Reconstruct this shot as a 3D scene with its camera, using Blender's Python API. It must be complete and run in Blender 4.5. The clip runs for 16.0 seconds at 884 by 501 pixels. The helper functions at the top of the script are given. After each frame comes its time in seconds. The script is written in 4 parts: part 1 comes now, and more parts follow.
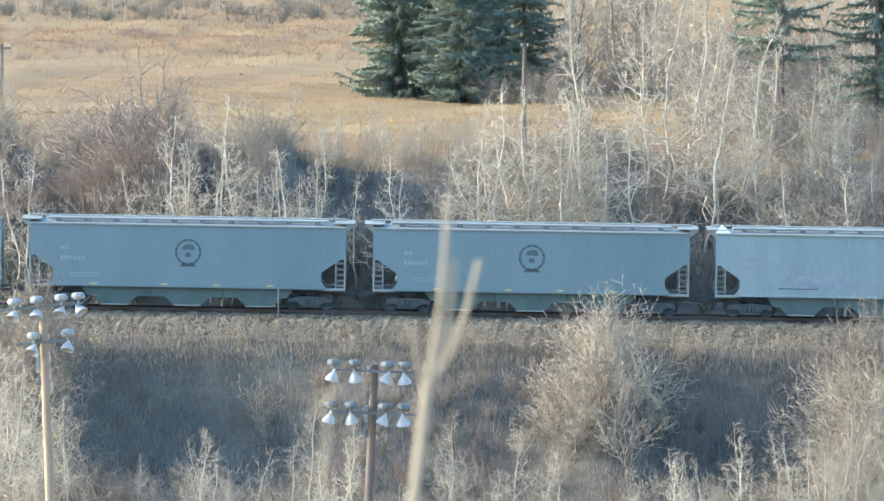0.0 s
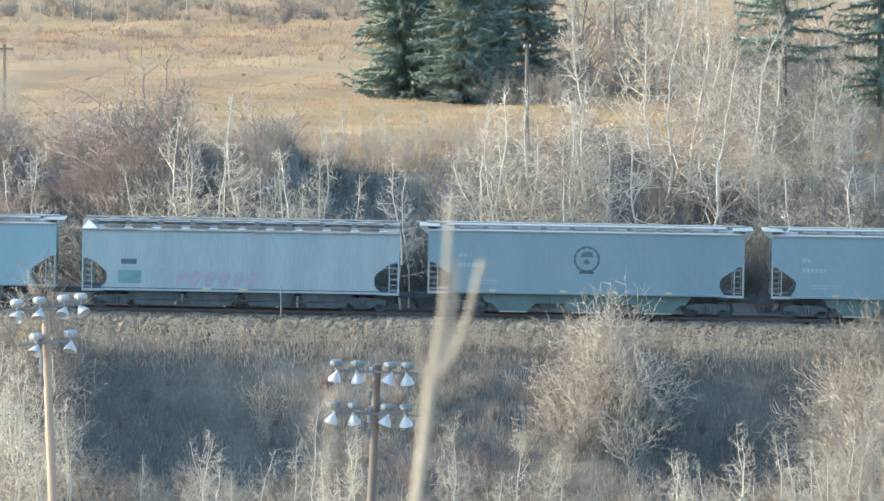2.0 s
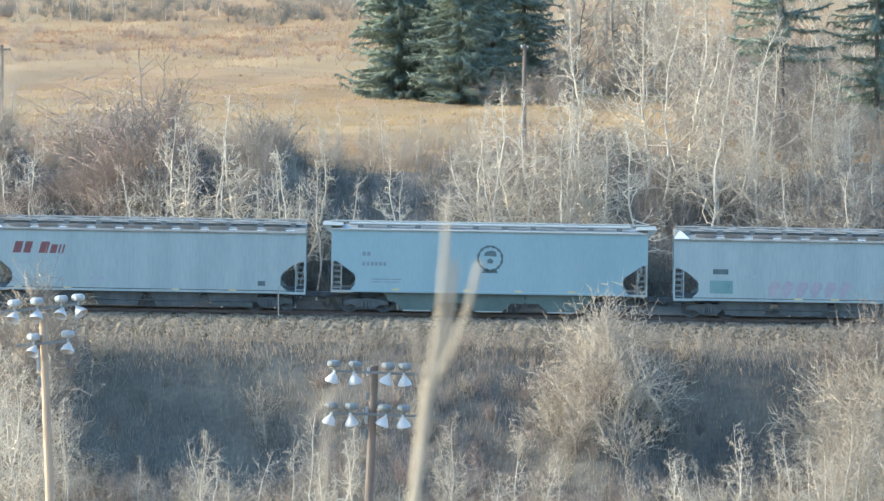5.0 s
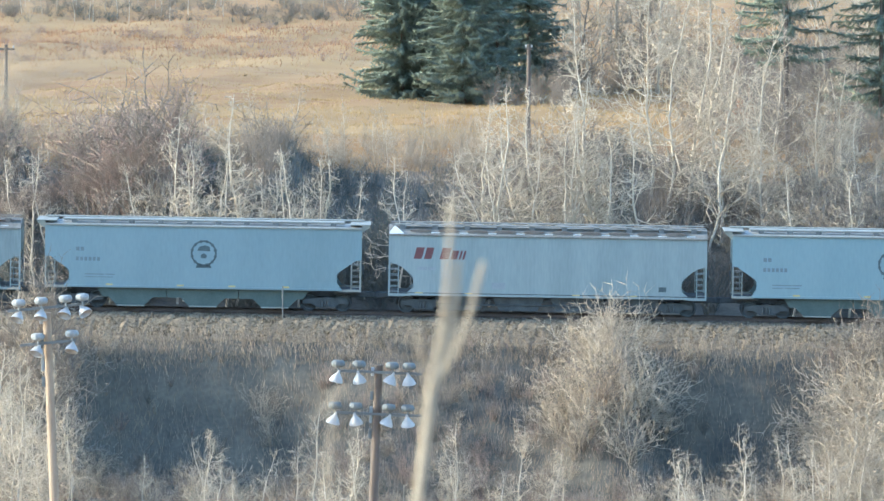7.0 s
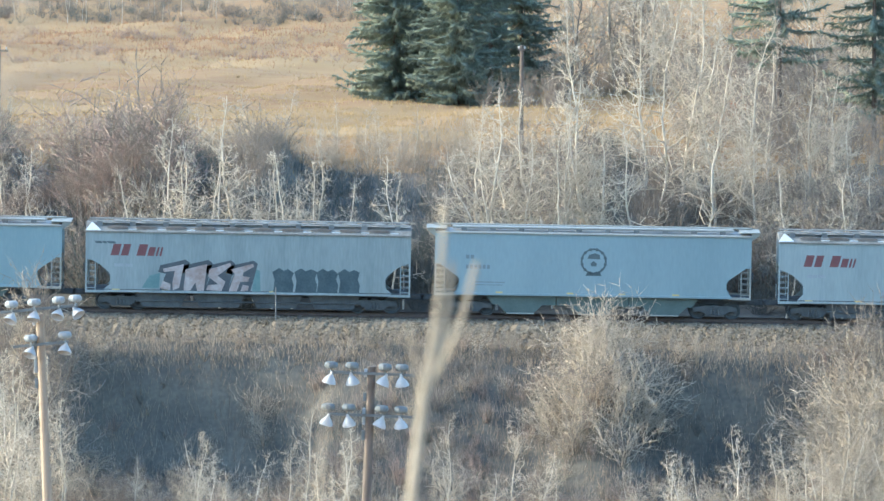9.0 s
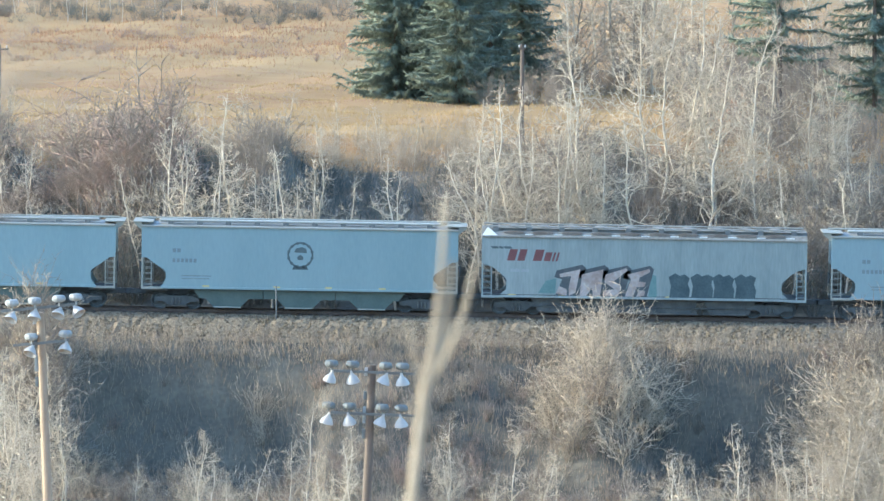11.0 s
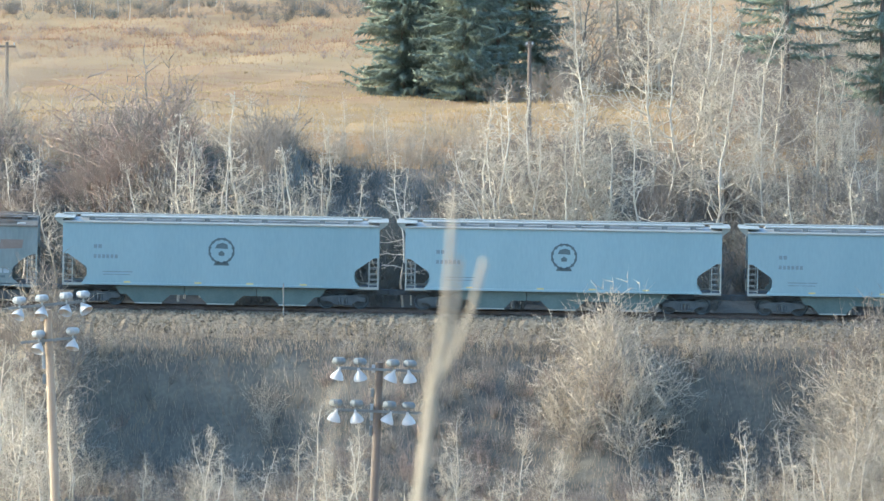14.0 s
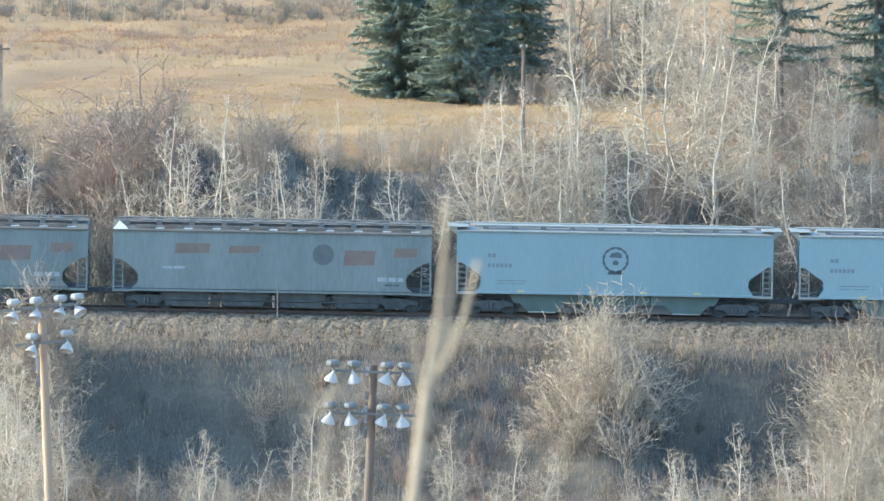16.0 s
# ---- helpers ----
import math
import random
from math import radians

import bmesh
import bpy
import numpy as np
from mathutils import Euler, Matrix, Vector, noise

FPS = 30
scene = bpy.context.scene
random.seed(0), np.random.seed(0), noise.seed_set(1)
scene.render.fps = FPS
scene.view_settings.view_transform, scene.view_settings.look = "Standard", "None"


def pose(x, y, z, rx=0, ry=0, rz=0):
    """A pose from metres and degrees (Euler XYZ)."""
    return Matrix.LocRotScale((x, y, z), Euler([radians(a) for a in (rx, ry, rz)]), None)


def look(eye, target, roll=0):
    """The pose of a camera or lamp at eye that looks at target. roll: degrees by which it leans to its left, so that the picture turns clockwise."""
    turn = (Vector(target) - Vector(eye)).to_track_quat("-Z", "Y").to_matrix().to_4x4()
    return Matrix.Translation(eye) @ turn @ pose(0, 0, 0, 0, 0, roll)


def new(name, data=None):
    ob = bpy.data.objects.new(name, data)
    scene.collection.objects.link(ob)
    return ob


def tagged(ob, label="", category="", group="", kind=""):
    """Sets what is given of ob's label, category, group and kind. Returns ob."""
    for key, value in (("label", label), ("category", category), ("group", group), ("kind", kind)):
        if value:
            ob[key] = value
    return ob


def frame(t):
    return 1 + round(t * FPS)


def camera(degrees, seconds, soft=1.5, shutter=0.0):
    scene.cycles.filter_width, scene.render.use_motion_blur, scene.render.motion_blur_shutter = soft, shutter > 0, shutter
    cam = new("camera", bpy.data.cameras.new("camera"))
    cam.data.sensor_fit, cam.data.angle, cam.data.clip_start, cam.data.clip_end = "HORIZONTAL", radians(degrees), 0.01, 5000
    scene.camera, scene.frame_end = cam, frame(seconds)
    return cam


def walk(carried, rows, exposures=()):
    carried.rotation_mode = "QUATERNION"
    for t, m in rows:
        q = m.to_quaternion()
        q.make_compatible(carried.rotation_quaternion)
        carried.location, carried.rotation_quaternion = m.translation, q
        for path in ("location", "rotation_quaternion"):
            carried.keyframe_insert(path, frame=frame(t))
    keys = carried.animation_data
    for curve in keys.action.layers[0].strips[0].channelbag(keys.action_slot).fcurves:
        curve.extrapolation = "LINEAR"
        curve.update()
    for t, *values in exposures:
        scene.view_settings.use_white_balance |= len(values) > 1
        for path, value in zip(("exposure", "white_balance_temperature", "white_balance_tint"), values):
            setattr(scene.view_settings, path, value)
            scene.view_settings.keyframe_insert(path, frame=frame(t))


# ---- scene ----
import collections

# The camera stands on a hillside across the valley and sways a little on its support.
LENS = 6.0
FOCAL = 784 / math.tan(radians(LENS / 2))
EYE = (0.0, -440.0, 35.0)
AIM = (0.0, 0.0, 3.17)
SWAY = [(0, 0, 0), (0.5, 1.3, 1.7), (1, -1.3, 0.2), (1.5, 2.8, 1.2), (2, 4.7, 1.3), (2.5, 1.3, 1.6), (3, 1.2, 4.7), (3.5, 3.1, 5.9), (4, -0.1, 4.7), (6.5, 4.3, 1.6), (7, 7.6, 1.9), (7.5, 5.9, 0.2), (8, -0.1, 4.6), (8.5, -3.3, 3.3), (9, -4.8, 4.4), (11.5, -3.3, 0.2), (12, 0.2, -1.3), (12.5, 4.4, -1.2), (13, 7.4, -0.3), (13.5, 6.2, -1.4), (14, 9, -2.9), (14.5, 4.3, -3), (15, 0.3, 0.3), (15.5, 0.3, 0.2), (16, -1.5, 1.5)]
cam = camera(LENS, 16.0, soft=1.5)
cam.data.dof.use_dof = True
cam.data.dof.focus_distance = 440.0
cam.data.dof.aperture_fstop = 14.5
REACH = 441.3 / FOCAL
walk(cam, [(t, look(EYE, (AIM[0] - dx * REACH, AIM[1], AIM[2] + dy * REACH))) for t, dx, dy in SWAY],
     exposures=[(0.0, 1.88, 5200, 0), (16.0, 1.88, 5200, 0)])

# ---- world and sun ----
SUN_EL, SUN_BACK = 20.0, 3.0          # height of the sun, and how far it stands behind the line of the track
world = bpy.data.worlds.new("world")
scene.world = world
world.use_nodes = True
wn = world.node_tree
sky = wn.nodes.new("ShaderNodeTexSky")
sky.sky_type, sky.sun_disc = "NISHITA", False
sky.sun_elevation = radians(SUN_EL)
sky.sun_rotation = radians(-90 + SUN_BACK)
sky.air_density, sky.dust_density, sky.ozone_density = 1.0, 1.2, 1.1
wn.links.new(sky.outputs[0], wn.nodes["Background"].inputs[0])
wn.nodes["Background"].inputs[1].default_value = 0.15
sun = new("sun", bpy.data.lights.new("sun", "SUN"))
sun.data.energy, sun.data.angle, sun.data.color = 2.0, radians(0.6), (1.0, 0.79, 0.52)
_e, _b = radians(SUN_EL), radians(SUN_BACK)
SUN_AT = Vector((-math.cos(_e) * math.cos(_b), math.cos(_e) * math.sin(_b), math.sin(_e)))
sun.matrix_world = look(SUN_AT * 300, (0, 0, 0))

# ---- materials ----
def material(name, a, b, scale=3.0, fine=40.0, rough=0.85, vary=0.0, bump=0.0, metal=0.0, third=None, island=0.0, stretch=(1, 1, 1), coords="Object"):
    """Two colours mixed by a coarse and a fine noise; vary and island shift the brightness from thing to thing and from piece to piece."""
    m = bpy.data.materials.new(name)
    m.use_nodes = True
    t = m.node_tree
    N, L = t.nodes, t.links
    bs = N["Principled BSDF"]
    bs.inputs["Roughness"].default_value = rough
    bs.inputs["Metallic"].default_value = metal
    co = N.new("ShaderNodeTexCoord")
    mp = N.new("ShaderNodeMapping")
    mp.inputs["Scale"].default_value = stretch
    L.new(co.outputs[coords], mp.inputs[0])
    n1 = N.new("ShaderNodeTexNoise")
    n1.inputs["Scale"].default_value, n1.inputs["Detail"].default_value = scale, 5
    n2 = N.new("ShaderNodeTexNoise")
    n2.inputs["Scale"].default_value, n2.inputs["Detail"].default_value = fine, 3
    L.new(mp.outputs[0], n1.inputs["Vector"])
    L.new(mp.outputs[0], n2.inputs["Vector"])
    mx = N.new("ShaderNodeMath")
    mx.operation = "MULTIPLY_ADD"
    mx.inputs[1].default_value = 0.4
    L.new(n2.outputs[0], mx.inputs[0])
    sc = N.new("ShaderNodeMath")
    sc.operation = "MULTIPLY"
    sc.inputs[1].default_value = 0.6
    L.new(n1.outputs[0], sc.inputs[0])
    L.new(sc.outputs[0], mx.inputs[2])
    ramp = N.new("ShaderNodeValToRGB")
    ramp.color_ramp.elements[0].position, ramp.color_ramp.elements[1].position = 0.36, 0.64
    ramp.color_ramp.elements[0].color, ramp.color_ramp.elements[1].color = (*a, 1), (*b, 1)
    if third:
        e = ramp.color_ramp.elements.new(0.5)
        e.color = (*third, 1)
    L.new(mx.outputs[0], ramp.inputs[0])
    out = ramp.outputs[0]
    for amount, source in ((vary, ("ShaderNodeObjectInfo", "Random")), (island, ("ShaderNodeNewGeometry", "Random Per Island"))):
        if amount:
            src = N.new(source[0])
            mr = N.new("ShaderNodeMapRange")
            mr.inputs["To Min"].default_value, mr.inputs["To Max"].default_value = 1 - amount, 1 + amount
            L.new(src.outputs[source[1]], mr.inputs["Value"])
            hs = N.new("ShaderNodeHueSaturation")
            L.new(mr.outputs[0], hs.inputs["Value"])
            L.new(out, hs.inputs["Color"])
            out = hs.outputs[0]
    L.new(out, bs.inputs["Base Color"])
    if bump:
        bp = N.new("ShaderNodeBump")
        bp.inputs["Strength"].default_value = 1.0
        bp.inputs["Distance"].default_value = bump
        L.new(mx.outputs[0], bp.inputs["Height"])
        L.new(bp.outputs[0], bs.inputs["Normal"])
    return m


GRASS = material("dry_grass", (0.29, 0.158, 0.068), (0.385, 0.248, 0.104), 0.07, 0.9, 0.95, bump=0.04, third=(0.34, 0.207, 0.088), stretch=(0.25, 1, 1))
BLADE = material("grass_blade", (0.27, 0.150, 0.068), (0.425, 0.278, 0.116), 0.07, 0.9, 0.9, island=0.2, third=(0.375, 0.237, 0.098), stretch=(0.25, 1, 1))
BLADE_PALE = material("pale_grass_blade", (0.36, 0.235, 0.095), (0.49, 0.34, 0.145), 0.2, 1.6, 0.9, island=0.2)
BLADE_RED = material("russet_grass_blade", (0.27, 0.137, 0.068), (0.41, 0.235, 0.118), 0.2, 1.6, 0.9, island=0.25)
SCRUB = material("scrub_soil", (0.090, 0.082, 0.066), (0.20, 0.168, 0.122), 0.5, 5.0, 0.95, bump=0.06, third=(0.14, 0.12, 0.09))
WEED = material("weed_stalk", (0.23, 0.165, 0.112), (0.40, 0.30, 0.205), 0.3, 6.0, 0.9, island=0.35)
TWIG = material("twig_bark", (0.16, 0.128, 0.10), (0.335, 0.272, 0.21), 0.6, 8.0, 0.85, vary=0.22)
TWIG_RED = material("rust_twig_bark", (0.28, 0.19, 0.145), (0.40, 0.29, 0.225), 0.6, 8.0, 0.85, vary=0.15)
TWIG_ORANGE = material("orange_twig_bark", (0.36, 0.17, 0.09), (0.46, 0.25, 0.145), 0.6, 8.0, 0.85, vary=0.15)
TWIG_PALE = material("pale_twig_bark", (0.345, 0.272, 0.192), (0.54, 0.445, 0.328), 0.6, 8.0, 0.85, vary=0.2)
TWIG_WHITE = material("white_twig_bark", (0.40, 0.325, 0.235), (0.64, 0.54, 0.41), 0.6, 8.0, 0.85, vary=0.15)
ASPEN = material("aspen_bark", (0.42, 0.355, 0.27), (0.68, 0.59, 0.46), 1.2, 14.0, 0.8, vary=0.15, stretch=(1, 1, 0.5))
NEEDLE = material("spruce_needles", (0.145, 0.18, 0.148), (0.23, 0.255, 0.182), 0.8, 6.0, 0.85, vary=0.1, island=0.22)
SPRUCE_BARK = material("spruce_bark", (0.10, 0.075, 0.06), (0.17, 0.13, 0.10), 2, 20, 0.9)
POLE_WOOD = material("pole_wood", (0.30, 0.22, 0.15), (0.44, 0.34, 0.245), 1.5, 25, 0.85, stretch=(4, 4, 0.3))
POLE_DARK = material("creosoted_wood", (0.11, 0.085, 0.07), (0.20, 0.155, 0.12), 1.5, 25, 0.85, stretch=(4, 4, 0.3))
STRAW = material("straw_stalk", (0.28, 0.20, 0.12), (0.45, 0.34, 0.215), 0.3, 6.0, 0.9, island=0.35)
# darker copy of the twig bark, with shade put into its colour
TWIG_SHADED = material("shaded_twig_bark", (0.070, 0.072, 0.062), (0.145, 0.138, 0.112), 0.6, 8.0, 0.85, vary=0.2)
BALLAST = material("ballast_stone", (0.125, 0.092, 0.06), (0.265, 0.205, 0.132), 5.0, 30.0, 0.95, bump=0.05, island=0.4)
RUSTY = material("rail_steel", (0.075, 0.055, 0.045), (0.13, 0.095, 0.075), 3, 30, 0.7, metal=0.3)
SLEEPER = material("sleeper_wood", (0.10, 0.08, 0.065), (0.17, 0.135, 0.11), 2, 20, 0.95)
DARK = material("grimy_steel", (0.062, 0.068, 0.072), (0.112, 0.118, 0.12), 2, 15, 0.8)
HOPPER = material("hopper_paint", (0.082, 0.116, 0.108), (0.12, 0.154, 0.142), 0.9, 12, 0.7, vary=0.1)
TRIM = material("car_trim_paint", (0.275, 0.275, 0.24), (0.335, 0.33, 0.29), 1.5, 15, 0.7)
SIDE_NEW = material("pale_car_paint", (0.232, 0.312, 0.322), (0.276, 0.356, 0.366), 0.35, 9, 0.5, vary=0.07, stretch=(1, 1, 0.25))
SIDE_DULL = material("dulled_car_paint", (0.168, 0.215, 0.222), (0.205, 0.253, 0.260), 0.35, 9, 0.5, vary=0.05, stretch=(1, 1, 0.25))
SIDE_MID = material("greyed_car_paint", (0.222, 0.288, 0.298), (0.264, 0.334, 0.346), 0.35, 9, 0.5, vary=0.05, stretch=(1, 1, 0.25))
SIDE_OLD = material("weathered_car_paint", (0.220, 0.258, 0.251), (0.327, 0.361, 0.350), 0.7, 7, 0.6, vary=0.06, stretch=(1.4, 1, 0.2))
SIDE_WHITE = material("chalky_car_paint", (0.258, 0.298, 0.288), (0.335, 0.372, 0.358), 0.6, 7, 0.6, stretch=(1.4, 1, 0.2))
SIDE_BROWN = material("dirty_car_paint", (0.155, 0.178, 0.170), (0.222, 0.242, 0.230), 0.5, 7, 0.7, vary=0.05, stretch=(1, 1, 0.2))
ROOF_NEW = material("car_roof_paint", (0.258, 0.255, 0.236), (0.365, 0.357, 0.334), 0.8, 8, 0.6, vary=0.06)
ROOF_OLD = material("stained_roof_paint", (0.175, 0.16, 0.135), (0.30, 0.285, 0.255), 0.9, 7, 0.75)
ROOF_BROWN = material("grimy_roof_paint", (0.13, 0.115, 0.095), (0.20, 0.18, 0.155), 0.9, 7, 0.8)
MARK_DULL = material("grimy_marking", (0.105, 0.115, 0.115), (0.14, 0.15, 0.148), 2, 20, 0.7)
MARK = material("dark_marking", (0.06, 0.085, 0.09), (0.11, 0.135, 0.14), 2, 20, 0.6)
MARK_MID = material("worn_marking", (0.15, 0.185, 0.195), (0.22, 0.255, 0.265), 2, 20, 0.6)
MARK_FAINT = material("faded_marking", (0.26, 0.28, 0.29), (0.36, 0.38, 0.385), 2, 20, 0.6)
MARK_LIGHT = material("light_marking", (0.60, 0.61, 0.58), (0.70, 0.70, 0.67), 2, 20, 0.6)
RED = material("red_marking", (0.135, 0.048, 0.05), (0.185, 0.075, 0.073), 2, 20, 0.6)
RUST = material("rust_stain", (0.185, 0.135, 0.11), (0.23, 0.178, 0.148), 1.2, 9, 0.8)
GREEN = material("green_patch_paint", (0.12, 0.20, 0.20), (0.18, 0.27, 0.26), 1.5, 12, 0.7)
SCRAWL = material("faded_scrawl", (0.27, 0.255, 0.275), (0.35, 0.31, 0.325), 1.2, 8, 0.65)
PINK = material("graffiti_fill", (0.29, 0.215, 0.185), (0.46, 0.41, 0.385), 0.9, 6, 0.6)
INK = material("graffiti_outline", (0.05, 0.06, 0.07), (0.10, 0.11, 0.115), 1.5, 10, 0.6)
TEAL = material("graffiti_shade", (0.035, 0.058, 0.068), (0.075, 0.105, 0.115), 1.5, 10, 0.6)
YELLOW = material("yellow_reflector", (0.55, 0.40, 0.12), (0.62, 0.47, 0.18), 3, 20, 0.5)
LAMP_WHITE = material("lamp_enamel", (0.40, 0.385, 0.37), (0.52, 0.50, 0.485), 4, 30, 0.45)
LAMP_GREY = material("galvanised_steel", (0.12, 0.13, 0.13), (0.20, 0.21, 0.205), 5, 40, 0.7)
LAMP_PALE = material("pale_lamp_housing", (0.25, 0.26, 0.26), (0.36, 0.37, 0.36), 5, 40, 0.65)
TWIG_NEAR = material("brown_dry_twig", (0.10, 0.065, 0.045), (0.16, 0.11, 0.08), 6, 60, 0.85)
REED = material("reed_stem", (0.34, 0.27, 0.185), (0.50, 0.415, 0.30), 6, 60, 0.8)


# ---- mesh helpers ----
def link_mesh(name, verts, faces, mat, parent=None, label="", smooth=False):
    me = bpy.data.meshes.new(name)
    me.from_pydata([tuple(v) for v in verts], [], faces)
    me.materials.append(mat)
    if smooth:
        me.shade_smooth()
    ob = new(name, me)
    if parent:
        ob.parent = parent
    if label:
        ob["label"] = label
    return ob


def part(name, bm, mat, parent, label=""):
    """One mesh object under a thing or under a part."""
    me = bpy.data.meshes.new(name)
    bmesh.ops.recalc_face_normals(bm, faces=bm.faces)
    bm.to_mesh(me)
    bm.free()
    me.materials.append(mat)
    ob = new(name, me)
    if parent:
        ob.parent = parent
    if label:
        ob["label"] = label
    return ob


def add_box(bm, x0, x1, y0, y1, z0, z1, bevel=0.0):
    r = bmesh.ops.create_cube(bm, size=1.0, matrix=Matrix.LocRotScale(((x0 + x1) / 2, (y0 + y1) / 2, (z0 + z1) / 2), None, (x1 - x0, y1 - y0, z1 - z0)))
    if bevel:
        edges = list({e for v in r["verts"] for e in v.link_edges})
        bmesh.ops.bevel(bm, geom=edges, offset=bevel, segments=1, affect="EDGES")


def add_prism(bm, outline, y0, y1):
    """An outline of (x, z) drawn through from y0 to y1."""
    a = [bm.verts.new((x, y0, z)) for x, z in outline]
    b = [bm.verts.new((x, y1, z)) for x, z in outline]
    bm.faces.new(a)
    bm.faces.new(b[::-1])
    for i in range(len(a)):
        j = (i + 1) % len(a)
        bm.faces.new((a[i], b[i], b[j], a[j]))


def add_long(bm, section, x0, x1):
    """A closed section of (y, z) drawn along x."""
    a = [bm.verts.new((x0, y, z)) for y, z in section]
    b = [bm.verts.new((x1, y, z)) for y, z in section]
    bm.faces.new(a)
    bm.faces.new(b[::-1])
    for i in range(len(a)):
        j = (i + 1) % len(a)
        bm.faces.new((a[i], b[i], b[j], a[j]))


def add_rod(bm, p, q, r0, r1=None, sides=8):
    p, q = Vector(p), Vector(q)
    d = q - p
    m = Matrix.Translation((p + q) / 2) @ d.to_track_quat("Z", "Y").to_matrix().to_4x4()
    bmesh.ops.create_cone(bm, cap_ends=True, segments=sides, radius1=r0, radius2=r0 if r1 is None else r1, depth=d.length, matrix=m)


def add_lathe(bm, profile, sides=16, m=Matrix()):
    """A profile of (radius, height) turned round the upright axis."""
    rings = [[bm.verts.new(m @ Vector((r * math.cos(2 * math.pi * k / sides), r * math.sin(2 * math.pi * k / sides), z))) for k in range(sides)] for r, z in profile]
    for a, b in zip(rings, rings[1:]):
        for k in range(sides):
            bm.faces.new((a[k], a[(k + 1) % sides], b[(k + 1) % sides], b[k]))
    bm.faces.new(rings[0][::-1])
    bm.faces.new(rings[-1])


def tubes(segments, sides=3):
    """Vertices and faces of tapered rods (start, end, radius, radius), without loops over vertices."""
    s = np.array([(*p, *q, a, b) for p, q, a, b in segments], dtype=float)
    p, q, a, b = s[:, 0:3], s[:, 3:6], s[:, 6], s[:, 7]
    d = q - p
    d /= np.linalg.norm(d, axis=1, keepdims=True) + 1e-9
    ref = np.where(np.abs(d[:, 2:3]) < 0.9, np.array([[0, 0, 1.0]]), np.array([[1.0, 0, 0]]))
    u = np.cross(d, ref)
    u /= np.linalg.norm(u, axis=1, keepdims=True) + 1e-9
    w = np.cross(d, u)
    n = len(s)
    verts = np.zeros((n, 2 * sides, 3))
    for k in range(sides):
        c, e = math.cos(2 * math.pi * k / sides), math.sin(2 * math.pi * k / sides)
        verts[:, k] = p + (u * c + w * e) * a[:, None]
        verts[:, sides + k] = q + (u * c + w * e) * b[:, None]
    base = np.arange(n)[:, None] * 2 * sides
    quads = []
    for k in range(sides):
        j = (k + 1) % sides
        quads.append(np.hstack([base + k, base + j, base + sides + j, base + sides + k]))
    faces = np.stack(quads, axis=1).reshape(-1, 4)
    return verts.reshape(-1, 3), faces


def spikes(rods):
    """Three-sided spikes (start, end, radius) that taper to a point."""
    s = np.array([(*p, *q, r) for p, q, r in rods], dtype=float)
    p, q, r = s[:, 0:3], s[:, 3:6], s[:, 6:7]
    d = q - p
    d /= np.linalg.norm(d, axis=1, keepdims=True) + 1e-9
    u = np.cross(d, np.where(np.abs(d[:, 2:3]) < 0.9, np.array([[0, 0, 1.0]]), np.array([[1.0, 0, 0]])))
    u /= np.linalg.norm(u, axis=1, keepdims=True) + 1e-9
    w = np.cross(d, u)
    verts = np.stack([p + u * r, p + (-0.5 * u + 0.866 * w) * r, p + (-0.5 * u - 0.866 * w) * r, q], axis=1).reshape(-1, 3)
    b = np.arange(len(s))[:, None] * 4
    faces = np.stack([np.hstack([b, b + 1, b + 3]), np.hstack([b + 1, b + 2, b + 3]), np.hstack([b + 2, b, b + 3])], axis=1).reshape(-1, 3)
    return verts, faces


def limbs_mesh(rods):
    """Tapered rods with three sides; those that end at nothing become spikes."""
    v1, f1 = tubes([r for r in rods if r[3] > 0], 3)
    f1 = np.concatenate([f1[:, [0, 1, 2]], f1[:, [0, 2, 3]]])
    v2, f2 = spikes([r[:3] for r in rods if r[3] == 0])
    return np.concatenate([v1, v2]), np.concatenate([f1, f2 + len(v1)])


def path_tube(points, radii, sides=6):
    """One continuous tapered tube along a path: corners and four-sided faces."""
    pts = np.array([tuple(p) for p in points], dtype=float)
    d = np.gradient(pts, axis=0)
    d /= np.linalg.norm(d, axis=1, keepdims=True) + 1e-9
    ref = np.array([1.0, 0, 0]) if abs(d[0][0]) < 0.8 else np.array([0, 1.0, 0])
    u = np.cross(d, ref)
    u /= np.linalg.norm(u, axis=1, keepdims=True) + 1e-9
    w = np.cross(d, u)
    ang = 2 * np.pi * np.arange(sides) / sides
    ring_ = u[:, None, :] * np.cos(ang)[None, :, None] + w[:, None, :] * np.sin(ang)[None, :, None]
    verts = (pts[:, None, :] + ring_ * np.array(radii)[:, None, None]).reshape(-1, 3)
    faces = [(i * sides + k, i * sides + (k + 1) % sides, (i + 1) * sides + (k + 1) % sides, (i + 1) * sides + k) for i in range(len(pts) - 1) for k in range(sides)]
    return verts, np.array(faces)


def array_mesh(name, verts, faces, mat):
    """A mesh from arrays of corners and of equal-sided faces."""
    me = bpy.data.meshes.new(name)
    n, k = faces.shape
    me.vertices.add(len(verts))
    me.vertices.foreach_set("co", np.ascontiguousarray(verts, dtype=np.float32).ravel())
    me.loops.add(n * k)
    me.loops.foreach_set("vertex_index", np.ascontiguousarray(faces, dtype=np.int32).ravel())
    me.polygons.add(n)
    me.polygons.foreach_set("loop_start", np.arange(0, n * k, k, dtype=np.int32))
    me.update(calc_edges=True)
    me.materials.append(mat)
    return me


